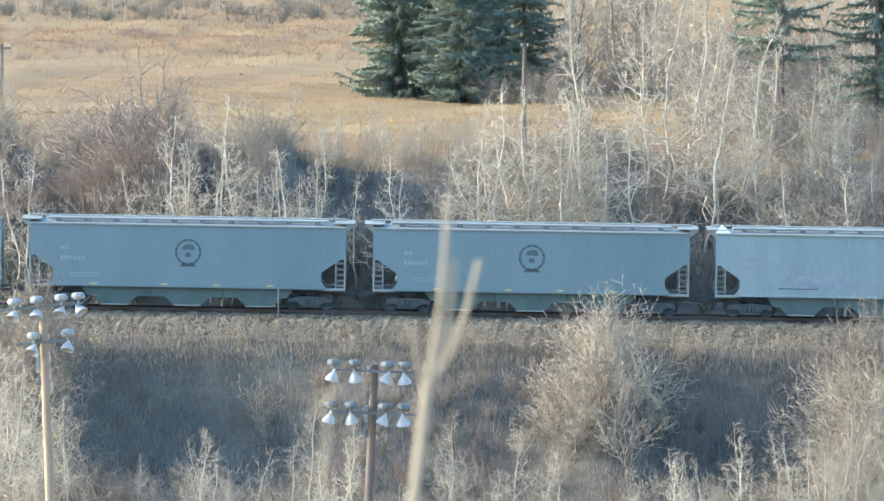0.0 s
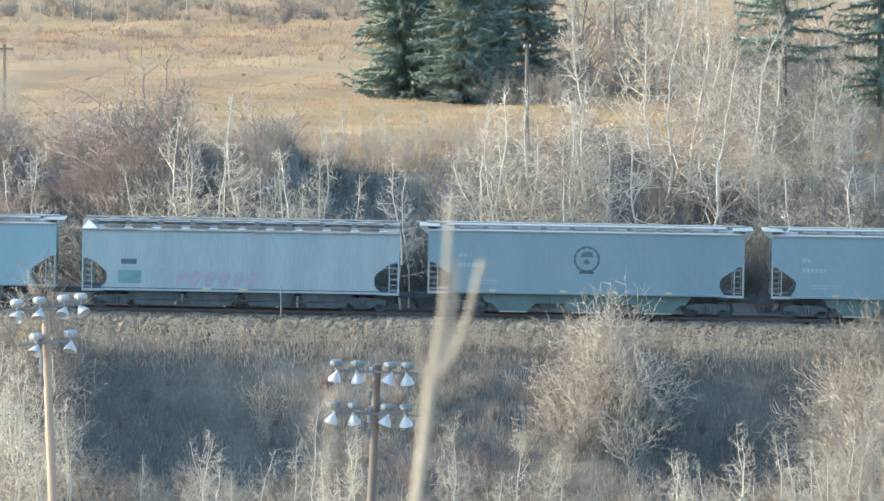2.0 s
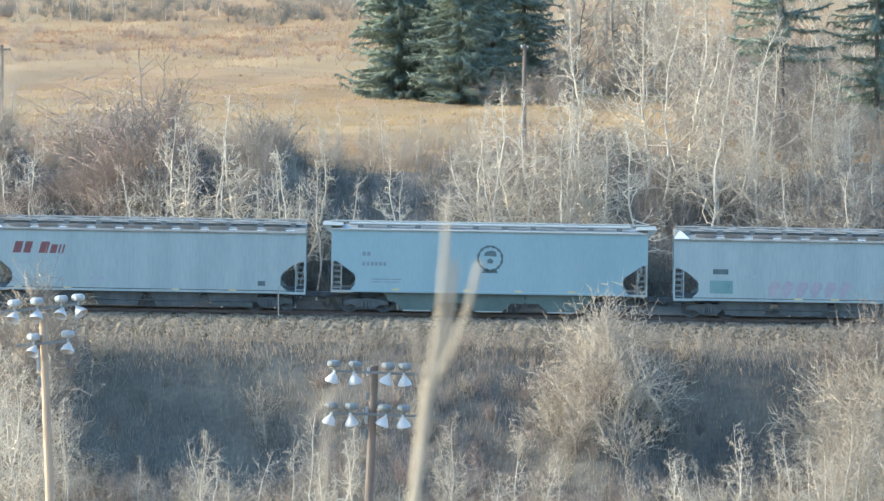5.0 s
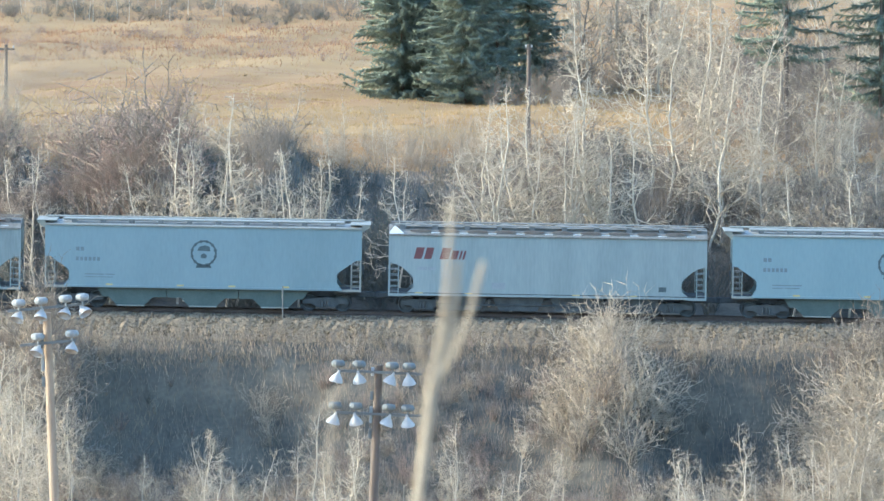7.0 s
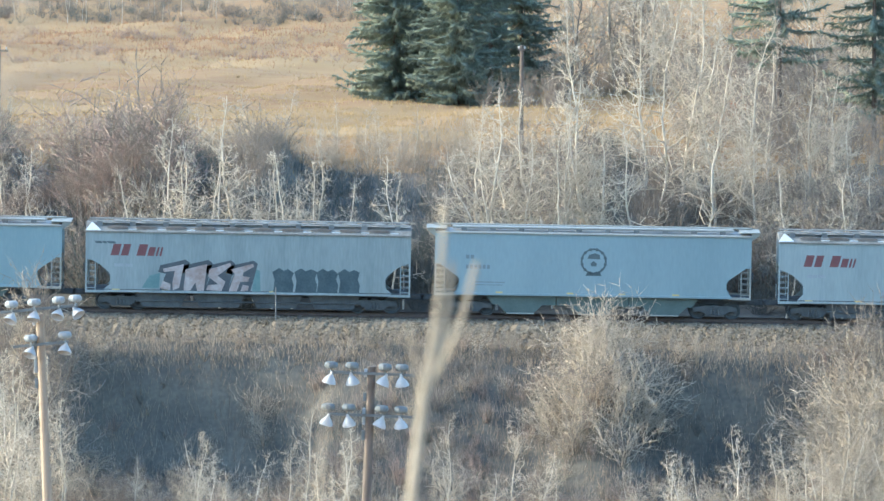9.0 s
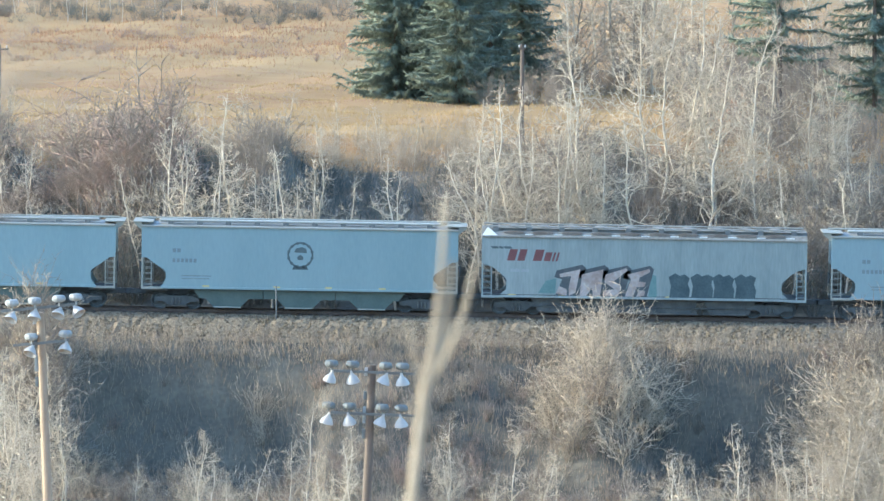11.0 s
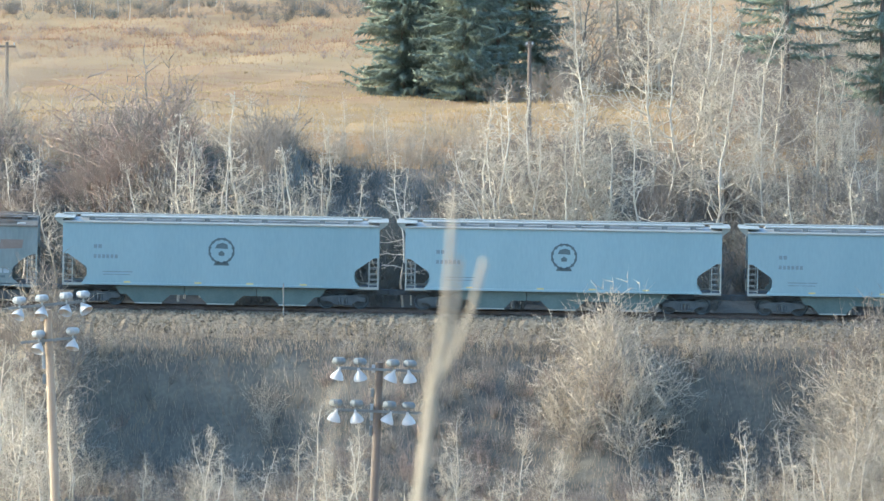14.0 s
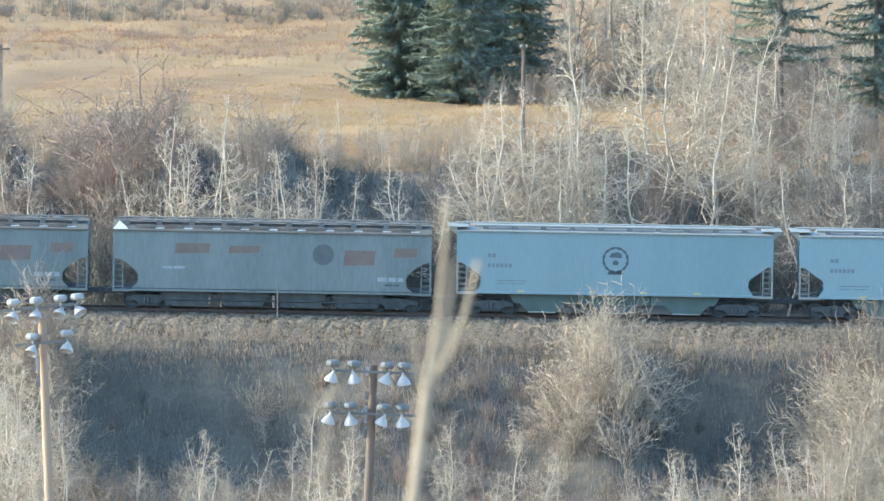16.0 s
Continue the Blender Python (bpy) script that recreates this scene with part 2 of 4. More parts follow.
# ---- the ground ----
GRADE = -0.0168
PROFILE_Y = [-5000, -900, -600, -445, -425, -300, -180, -60, -19, -3.6, 3.6, 6.5, 10, 28, 60, 120, 175, 230, 400, 900, 5000]
PROFILE_Z = [90, 60, 42, 33.3, 32.6, 13, -9, -8.8, -8.2, -0.75, -0.75, -1.2, -0.5, 2.6, 5.3, 5.6, 7.0, 9.5, 27, 80, 160]
HOLLOWS = [(-13.0, -11.4, 6.4, 5.2, 3.7), (15.0, -10.6, 5.4, 4.6, 3.7)]
SHADE_RIDGES = [(-24.9, 2.8), (-15.2, 2.9), (-9.3, 3.4), (8.9, 2.0), (13.0, 2.0)]      # x and rise of steep-sided ridges above the track, added to cast shade
SPURS = [(-20.6, -11.5, 1.7, 6.5, 2.3), (8.4, -11.5, 1.7, 6.0, 2.1)]     # x, y, half width, half depth, how deep


def ground_z(x, y):
    x, y = np.asarray(x, dtype=float), np.asarray(y, dtype=float)
    z = np.interp(y, PROFILE_Y, PROFILE_Z)
    z = 0.5 * z + 0.25 * np.interp(y - 1.2, PROFILE_Y, PROFILE_Z) + 0.25 * np.interp(y + 1.2, PROFILE_Y, PROFILE_Z)
    near = np.clip((90 - np.abs(y)) / 60, 0, 1) * np.clip((400 - np.abs(x)) / 300, 0, 1)
    z = z + GRADE * np.clip(x, -200, 200) * near
    away = np.clip((np.abs(y) - 4.5) / 6, 0, 1)
    z = z + away * ((0.28 + 0.25 * np.clip((-5 - y) / 4, 0, 1)) * np.sin(x * 0.41 + y * 0.13) * np.cos(y * 0.35 - x * 0.09) + 0.14 * np.sin(x * 1.13 + 1.3) * np.cos(y * 0.9 + x * 0.3))
    z = z + 0.30 * np.clip((-6 - y) / 3, 0, 1) * np.clip((y + 60) / 20, 0, 1) * np.sin(x * 1.75 + 0.7 * np.sin(y * 0.8)) * np.cos(y * 1.35 + 0.6 * np.sin(x * 0.7))
    run = np.clip((y - 16) / 5, 0, 1) * np.clip((52 - y) / 10, 0, 1)
    for rx, rise in SHADE_RIDGES:
        climb, fall = np.clip((x - rx + 6.0) / 5.6, 0, 1), np.clip((x - rx) / 2.0, 0, 1)
        z = z + rise * run * climb * climb * (3 - 2 * climb) * (1 - fall * fall * (3 - 2 * fall))
    for hx, hy, wx, wy, deep in HOLLOWS:
        z = z - deep * np.exp(-((x - hx) / wx) ** 6 - ((y - hy) / wy) ** 2) * np.clip((-y - 6.0) / 1.6, 0, 1)
    for sx, sy, wx, wy, rise in SPURS:
        z = z + rise * np.exp(-((x - sx) / wx) ** 2 - ((y - sy) / wy) ** 4) * np.clip((-y - 4.8) / 2.4, 0, 1)
    return z


def spaced(edges):
    return np.unique(np.concatenate([np.arange(a, b, s) for a, b, s in edges] + [np.array([edges[-1][1]])]))


gx = spaced([(-5000, -600, 400), (-600, -36, 12), (-36, 36, 0.8), (36, 600, 12), (600, 5000, 400)])
gy = spaced([(-5000, -600, 300), (-600, -460, 20), (-460, -400, 2.5), (-400, -40, 12), (-40, 60, 0.6), (60, 240, 2.5), (240, 600, 20), (600, 5000, 300)])
GX, GY = np.meshgrid(gx, gy)
GZ = ground_z(GX, GY)
nx, ny = len(gx), len(gy)
idx = (np.arange(ny - 1)[:, None] * nx + np.arange(nx - 1)[None, :]).ravel()
me = array_mesh("ground", np.stack([GX.ravel(), GY.ravel(), GZ.ravel()], axis=1), np.stack([idx, idx + 1, idx + nx + 1, idx + nx], axis=1), GRASS)
me.materials.append(SCRUB)
yc = GY[:-1, :-1].ravel()
xc = GX[:-1, :-1].ravel()
edge = 50 + 3 * np.sin(xc * 0.3) + 2 * np.sin(xc * 0.9 + 1)
me.polygons.foreach_set("material_index", np.where((yc > -120) & (yc < edge), 1, 0).astype(np.int32))
me.shade_smooth()
ground = tagged(new("ground", me), "sloping ground of dry tan grass and brown brush", "ground", kind="structure")


def place(col, y):
    """The x at which the sight line numbered col crosses the depth y; 784 is the middle of the view."""
    return (col - 784) / FOCAL * (y - EYE[1])


def on_ground(col, y):
    x = place(col, y)
    return Vector((x, y, float(ground_z(x, y))))

# ---- the track ----
TILT = math.degrees(math.atan(-GRADE))
bed = tagged(new("railway_track"), "single railway track on a grey-brown ballast bed", "railway track", kind="structure")
bed.matrix_world = pose(0, 0, 0, 0, TILT, 0)
rng = np.random.default_rng(5)
xs = np.arange(-75, 75.01, 0.25)
sec = [(-6.0, -2.3), (-4.6, -1.2), (-3.4, -0.72), (-2.7, -0.42), (-2.1, -0.24), (-1.3, -0.21), (1.3, -0.21), (2.1, -0.24), (3.4, -0.72), (4.6, -1.2)]
V = []
for x in xs:
    for y, z in sec:
        V.append((x, y + rng.normal(0, 0.05), z + rng.normal(0, 0.025)))
k = len(sec)
F = [(i * k + j, (i + 1) * k + j, (i + 1) * k + j + 1, i * k + j + 1) for i in range(len(xs) - 1) for j in range(k - 1)]
link_mesh("ballast_bed", V, F, BALLAST, bed)
# loose stones on the near shoulder
n = 9000
sx, sy = rng.uniform(-32, 32, n), rng.uniform(-4.4, -1.6, n)
sz = np.interp(sy, [a for a, _ in sec], [b for _, b in sec])
r = rng.uniform(0.03, 0.085, n)
shape = np.array([(1, 0, 0), (-1, 0, 0), (0, 1, 0), (0, -1, 0), (0, 0, 1), (0, 0, -1)], dtype=float)
vv = np.stack([sx, sy, sz], axis=1)[:, None, :] + shape[None] * (r[:, None, None] * rng.uniform(0.6, 1.3, (n, 6, 1)))
oct_f = np.array([(0, 2, 4), (2, 1, 4), (1, 3, 4), (3, 0, 4), (2, 0, 5), (1, 2, 5), (3, 1, 5), (0, 3, 5)])
ff = (np.arange(n)[:, None, None] * 6 + oct_f[None]).reshape(-1, 3)
stones = new("loose_stones", array_mesh("loose_stones", vv.reshape(-1, 3), ff, BALLAST))
stones.parent = bed
tagged(stones, kind="stuff")
for side in (-1, 1):
    bm = bmesh.new()
    c = 0.7525 * side
    add_long(bm, [(c - 0.07, -0.17), (c + 0.07, -0.17), (c + 0.07, -0.15), (c + 0.012, -0.13), (c + 0.012, -0.05), (c + 0.037, -0.04), (c + 0.037, 0.0), (c - 0.037, 0.0), (c - 0.037, -0.04), (c - 0.012, -0.05), (c - 0.012, -0.13), (c - 0.07, -0.15)], -75, 75)
    part("rail", bm, RUSTY, bed, "worn steel rail")
bm = bmesh.new()
add_box(bm, -0.11, 0.11, -1.3, 1.3, -0.3, -0.17, 0.01)
tie = part("sleeper", bm, SLEEPER, bed, "dark wooden sleeper")
tie.location = (-37.0, 0, 0)
for i in range(1, 137):
    o = new("sleeper", tie.data)
    o.parent, o.location = bed, (-37.0 + i * 0.54, 0, 0)

# ---- the train ----
GRIME = material("stained_platform", (0.155, 0.122, 0.097), (0.235, 0.195, 0.16), 1.5, 10, 0.8)
BRACKET = material("bracket_steel", (0.13, 0.13, 0.125), (0.20, 0.20, 0.19), 2, 15, 0.7)
# each car: reckoned along x from the left end of its body, z from the rail
BODY = 16.5


def wheelset_mesh():
    bm = bmesh.new()
    turn = Matrix.Rotation(radians(90), 4, "X")
    for s in (-1, 1):
        add_lathe(bm, [(0.12, 0.0), (0.14, 0.06), (0.36, 0.07), (0.40, 0.0), (0.455, 0.0), (0.46, 0.09), (0.485, 0.10), (0.485, 0.13), (0.40, 0.135), (0.15, 0.11), (0.12, 0.13)], 18,
                  Matrix.Translation((0, 0.68 * s, 0)) @ Matrix.Rotation(radians(90 * s), 4, "X") @ Matrix.Translation((0, 0, -0.06)))
    add_rod(bm, (0, -1.0, 0), (0, 1.0, 0), 0.08, sides=8)
    me = bpy.data.meshes.new("wheelset")
    bmesh.ops.recalc_face_normals(bm, faces=bm.faces)
    bm.to_mesh(me)
    bm.free()
    me.materials.append(DARK)
    return me


WHEELSET = wheelset_mesh()
WHEELS = []


def bogie(car, x):
    bm = bmesh.new()
    for s in (-1, 1):
        y0, y1 = 1.0 * s - 0.07, 1.0 * s + 0.07
        add_prism(bm, [(-1.15, 0.40), (-1.15, 0.62), (-0.6, 0.72), (0.6, 0.72), (1.15, 0.62), (1.15, 0.40), (0.72, 0.42), (0.40, 0.22), (-0.40, 0.22), (-0.72, 0.42)], y0, y1)
        for i in (-0.18, 0, 0.18):
            add_rod(bm, (i, 1.09 * s, 0.27), (i, 1.09 * s, 0.58), 0.07, sides=8)
    add_box(bm, -0.2, 0.2, -1.05, 1.05, 0.45, 0.75, 0.03)
    add_rod(bm, (0, 0, 0.75), (0, 0, 1.0), 0.22, sides=12)
    b = part("bogie", bm, DARK, car, "grimy cast-steel bogie")
    b.location = (x, 0, 0)
    for dx in (-0.88, 0.88):
        w = new("wheelset", WHEELSET)
        w.parent, w.location = b, (dx, 0, 0.46)
        WHEELS.append(w)
    return b


def side_outline(length, low, high, cut):
    """The side sheet with the two cut-away lower corners."""
    right = [(length - x, z) for x, z in reversed(cut)]
    return cut + right + [(length, high), (0, high)]


def hopper_car(label, kind="new", side=SIDE_NEW, roof=ROOF_NEW, length=BODY):
    """A covered hopper; kind new has a flat side and raised walkways, old a rounded shoulder and a deep sill."""
    old = kind != "new"
    car = tagged(new("hopper_car"), label, "freight car", "cars of the train")
    low, high = (1.02, 4.14) if kind == "old" else (1.18, 4.39)
    cut = [(0.0, 2.72), (0.28, 2.72), (0.5, 2.56), (1.2, 2.08), (1.27, 1.95), (1.27, 1.55), (1.0, low + 0.03)]
    if kind == "old":
        cut = [(0.0, 2.66), (0.35, 2.62), (0.75, 2.40), (1.22, 2.0), (1.30, 1.85), (1.30, 1.40), (0.98, low + 0.1)]
    w = 1.58
    for s in (-1, 1):
        bm = bmesh.new()
        add_prism(bm, side_outline(length, low, high, cut), s * w, s * (w - 0.05))
        part("side_sheet", bm, side, car)
        # the sill along the foot of the side and the eave along its head
        bm = bmesh.new()
        add_box(bm, 1.0, length - 1.0, s * (w + 0.03) - 0.04, s * (w + 0.03) + 0.04, low - 0.06, low + 0.06, 0.012)
        part("side_sill", bm, side, car)
        bm = bmesh.new()
        add_box(bm, 0.0, length, s * (w + 0.03) - 0.05, s * (w + 0.03) + 0.05, high - 0.06, high + 0.03, 0.015)
        part("eave_rail", bm, roof if kind == "old" else TRIM, car)
    # inner shell: sloping end sheets of the hold
    bm = bmesh.new()
    add_prism(bm, [(1.75, low + 0.05), (0.45, 2.95), (0.45, high), (length - 0.45, high), (length - 0.45, 2.95), (length - 1.75, low + 0.05)], -w + 0.07, w - 0.07)
    part("hold", bm, DARK, car)
    # upper end walls
    for x0, x1 in ((0.0, 0.06), (length - 0.06, length)):
        bm = bmesh.new()
        add_box(bm, x0, x1, -w + 0.05, w - 0.05, 2.9, high, 0.01)
        part("end_wall", bm, side, car)
        for s in (-1, 1):
            bm = bmesh.new()
            e = 0.0 if x0 == 0.0 else length
            t = 1 if x0 == 0.0 else -1
            y = s * (w - 0.03)
            add_box(bm, min(e, e + t * 0.09), max(e, e + t * 0.09), y - 0.05, y + 0.05, low - 0.05, 2.75, 0.01)
            part("corner_post", bm, TRIM if kind == "new" else side, car)
            # ladder
            bm = bmesh.new()
            add_box(bm, e + t * 0.52 - 0.025, e + t * 0.52 + 0.025, y - 0.03, y + 0.03, low, 2.5)
            for i in range(5):
                z = low + 0.15 + i * 0.3
                add_box(bm, min(e, e + t * 0.52), max(e, e + t * 0.52), y - 0.018, y + 0.018, z - 0.018, z + 0.018)
            part("ladder", bm, TRIM if kind == "new" else side, car)
            bm = bmesh.new()
            add_box(bm, min(e, e + t * 1.15), max(e, e + t * 1.15), y - 0.06, y + 0.06, low - 0.10, low + 0.03, 0.01)
            part("step", bm, TRIM if kind == "new" else side, car)
        bm = bmesh.new()
        e = 0.0 if x0 == 0.0 else length
        t = 1 if x0 == 0.0 else -1
        add_box(bm, min(e, e + t * 1.4), max(e, e + t * 1.4), -1.35, 1.35, 0.98, 1.12, 0.02)
        part("end_platform", bm, DARK, car)
        bm = bmesh.new()
        add_box(bm, min(e - t * 0.55, e + t * 0.3), max(e - t * 0.55, e + t * 0.3), -0.16, 0.16, 0.72, 1.0, 0.03)
        add_box(bm, min(e - t * 0.72, e - t * 0.5), max(e - t * 0.72, e - t * 0.5), -0.2, 0.2, 0.7, 1.02, 0.05)
        part("coupler", bm, DARK, car)
        bm = bmesh.new()
        add_rod(bm, (e - t * 0.12, -0.9, 2.2), (e - t * 0.05, -0.9, 2.2), 0.28, sides=14)
        part("brake_wheel", bm, DARK, car)
    # centre sill
    bm = bmesh.new()
    add_box(bm, 0.3, length - 0.3, -0.3, 0.3, 0.72, 1.1, 0.02)
    part("centre_sill", bm, DARK, car)
    # roof
    bm = bmesh.new()
    if kind == "old":
        sect = [(-w, high), (-1.25, high + 0.22), (-0.8, high + 0.38), (0.8, high + 0.38), (1.25, high + 0.22), (w, high), (w - 0.1, high - 0.1), (-w + 0.1, high - 0.1)]
    else:
        sect = [(-w - 0.02, high), (-0.9, high + 0.10), (0, high + 0.14), (0.9, high + 0.10), (w + 0.02, high), (w - 0.1, high - 0.1), (-w + 0.1, high - 0.1)]
    add_long(bm, sect, 0.0, length)
    part("roof", bm, roof, car)
    if kind == "old" or side is SIDE_WHITE:
        # left roof corner only: white paint stands for the sun falling on it
        bm = bmesh.new()
        q = [bm.verts.new(v) for v in ((0.0, -w - 0.03, high + 0.04), (0.8, -w - 0.03, high + 0.05), (0.3, -1.05, high + 0.46), (0.0, -1.05, high + 0.02))]
        for tri in ((0, 1, 2), (0, 2, 3), (0, 3, 1), (1, 3, 2)):
            bm.faces.new([q[i] for i in tri])
        part("sunlit_corner_plate", bm, MARK_LIGHT, car, "roof-corner plate with sunlight put into its white paint")
    # hatches
    if kind == "old":
        for i in range(10):
            cx = 0.9 + (i + 0.5) * (length - 1.8) / 10
            bm = bmesh.new()
            add_lathe(bm, [(0.36, 0.0), (0.36, 0.08), (0.30, 0.13), (0.1, 0.16)], 14, Matrix.Translation((cx, 0.05, high + 0.36)))
            part("hatch", bm, roof, car)
            bm = bmesh.new()
            add_prism(bm, [(cx + 0.56 * math.cos(a), high + 0.2 + 0.085 * math.sin(a)) for a in [i * math.pi / 7 for i in range(14)]], -1.44, -0.95)
            part("hatch_platform", bm, GRIME, car, "rust-stained hatch platform")
            # short pale dash after each platform
            bm = bmesh.new()
            add_box(bm, cx + 0.56, cx + 1.0, -1.47, -1.3, high + 0.08, high + 0.13, 0.01)
            part("shoulder_dash", bm, MARK_LIGHT, car, "short pale dash on the roof shoulder")
        board_z, board_y = high + 0.5, 0.95
    else:
        bm = bmesh.new()
        add_box(bm, 0.9, length - 0.9, -0.34, 0.34, high + 0.12, high + 0.26, 0.04)
        part("trough_hatch", bm, roof, car)
        board_z, board_y = high + 0.27, 0.95
    for s in (-1, 1):
        bm = bmesh.new()
        x0, x1 = (-0.1, length + 0.1) if s == 1 else (0.9, length - 0.9)
        if kind == "old":
            x0, x1 = 0.1, length - 0.1
        add_box(bm, x0, x1, s * board_y - 0.24, s * board_y + 0.24, board_z - 0.035, board_z + 0.02, 0.008)
        part("running_board", bm, roof if kind == "old" else TRIM, car, "pale galvanised running board")
        count = 10
        for i in range(count):
            cx = x0 + 0.6 + i * (x1 - x0 - 1.2) / (count - 1)
            bm = bmesh.new()
            add_box(bm, cx - 0.14, cx + 0.14, s * board_y - 0.22, s * board_y + 0.22, high + 0.05, board_z - 0.03)
            part("board_bracket", bm, BRACKET, car)
    if kind != "old":
        for e, t in ((0.0, -1), (length, 1)):
            bm = bmesh.new()
            add_prism(bm, [(e, high - 0.25), (e, high + 0.16), (e + t * 0.42, high + 0.16), (e + t * 0.42, high + 0.08)], -1.35, -1.28)
            add_prism(bm, [(e, high - 0.25), (e, high + 0.16), (e + t * 0.42, high + 0.16), (e + t * 0.42, high + 0.08)], 1.28, 1.35)
            add_box(bm, min(e - t * 0.6, e + t * 0.46), max(e - t * 0.6, e + t * 0.46), -1.45, 1.45, high + 0.16, high + 0.21, 0.01)
            part("end_walkway", bm, TRIM, car)
    # discharge hoppers
    if kind == "old":
        for i in range(4):
            c = length / 2 + (i - 1.5) * 3.0
            bm = bmesh.new()
            add_prism(bm, [(c - 1.45, low + 0.02), (c + 1.45, low + 0.02), (c + 1.0, 0.22), (c - 1.0, 0.22)], -1.15, 1.15)
            part("discharge_hopper", bm, DARK, car)
        for a, b in ((2.75, 3.2), (length - 3.2, length - 2.75)):
            bm = bmesh.new()
            add_rod(bm, (a, -0.75, 0.62), (b + 0.5, -0.75, 0.62), 0.24, sides=12)
            part("air_reservoir", bm, DARK, car, "grimy air reservoir")
        bm = bmesh.new()
        add_rod(bm, (2.6, -1.2, 0.5), (length - 2.6, -1.2, 0.5), 0.045, sides=6)
        part("brake_pipe", bm, DARK, car)
    else:
        c0, c1 = 2.6, length - 2.6
        for i in range(3):
            a, b = c0 + (c1 - c0) * i / 3, c0 + (c1 - c0) * (i + 1) / 3
            m = (a + b) / 2
            bm = bmesh.new()
            la = (a + 0.02, 0.62) if i else (a + 0.45, 0.62)
            rb = (b - 0.02, 0.62) if i < 2 else (b - 0.45, 0.62)
            add_prism(bm, [(a + 0.02, low + 0.02), (b - 0.02, low + 0.02), rb, (m + 1.15, 0.62), (m + 0.72, 0.2), (m - 0.72, 0.2), (m - 1.15, 0.62), la], -1.3, 1.3)
            part("discharge_hopper", bm, HOPPER, car)
            bm = bmesh.new()
            add_box(bm, m - 0.72, m + 0.72, -1.36, 1.36, 0.14, 0.21, 0.01)
            part("outlet_gate", bm, TRIM, car)
    bogie(car, 1.85)
    bogie(car, length - 1.85)
    return car


FACE = -1.58


def panel(car, name, outline, mat, proud=0.006, label=""):
    """A painted patch on the near side, a few millimetres proud; outline in metres from the left end and the rail."""
    bm = bmesh.new()
    add_prism(bm, outline, FACE - proud, FACE + 0.002)
    return part(name, bm, mat, car, label)


def rect(x0, x1, z0, z1, lean=0.0):
    return [(x0, z0), (x1, z0), (x1 + lean, z1), (x0 + lean, z1)]


def bars(car, name, x, z, widths, high, mat, gap=0.07, lean=0.0):
    bm = bmesh.new()
    for wd in widths:
        add_prism(bm, rect(x, x + wd, z, z + high, lean), FACE - 0.006, FACE + 0.002)
        x += wd + gap
    return part(name, bm, mat, car)


def ring(cx, cz, r0, r1, a0=0, a1=360, n=28):
    o = [(cx + r1 * math.cos(radians(a0 + (a1 - a0) * i / n)), cz + r1 * math.sin(radians(a0 + (a1 - a0) * i / n))) for i in range(n + 1)]
    i_ = [(cx + r0 * math.cos(radians(a0 + (a1 - a0) * i / n)), cz + r0 * math.sin(radians(a0 + (a1 - a0) * i / n))) for i in range(n + 1)]
    return o, i_


def disc(cx, cz, rx, rz, n=18):
    return [(cx + rx * math.cos(2 * math.pi * i / n), cz + rz * math.sin(2 * math.pi * i / n)) for i in range(n)]


def emblem(car, cx, cz, r=0.66, mat=None, solid=False):
    """A round emblem: ring, banner at its foot, a blot above and a small leaf shape."""
    mat = mat or MARK
    if solid:
        panel(car, "emblem", disc(cx, cz, r * 0.92, r * 0.92, 26), mat)
        return
    bm = bmesh.new()
    o, i_ = ring(cx, cz, r * 0.86, r)
    for k in range(len(o) - 1):
        add_prism(bm, [o[k], o[k + 1], i_[k + 1], i_[k]], FACE - 0.008, FACE + 0.002)
    add_prism(bm, [(cx - 0.62 * r, cz - 1.12 * r), (cx + 0.62 * r, cz - 1.12 * r), (cx + 0.5 * r, cz - 0.88 * r), (cx - 0.5 * r, cz - 0.88 * r)], FACE - 0.009, FACE + 0.002)
    add_prism(bm, [(cx - 0.5 * r, cz + 0.2 * r), (cx + 0.5 * r, cz + 0.15 * r), (cx + 0.45 * r, cz + 0.5 * r), (cx + 0.1 * r, cz + 0.62 * r), (cx - 0.35 * r, cz + 0.5 * r)], FACE - 0.008, FACE + 0.002)
    add_prism(bm, [(cx - 0.2 * r, cz - 0.38 * r), (cx + 0.2 * r, cz - 0.38 * r), (cx + 0.24 * r, cz - 0.16 * r), (cx, cz + 0.02 * r), (cx - 0.24 * r, cz - 0.16 * r)], FACE - 0.008, FACE + 0.002)
    for k in range(12):
        t = radians(k * 30 + 15)
        add_prism(bm, disc(cx + 0.92 * r * math.cos(t), cz + 0.92 * r * math.sin(t), 0.13 * r, 0.13 * r, 6), FACE - 0.009, FACE + 0.002)
    part("emblem", bm, mat, car, "dark round emblem")


def car_lettering(car, strong=True):
    m = MARK_MID if strong else MARK_FAINT
    bars(car, "marking_bar", 1.62, 3.02, (0.18, 0.18), 0.2, m, 0.06)
    bars(car, "marking_bar", 1.62, 2.5, (0.15,) * 6, 0.2, m, 0.07)
    bars(car, "stencil_bar", 2.1, 1.78, (1.0, 0.5), 0.05, m, 0.05)
    bars(car, "stencil_bar", 2.1, 1.64, (0.6, 0.8), 0.04, m, 0.05)


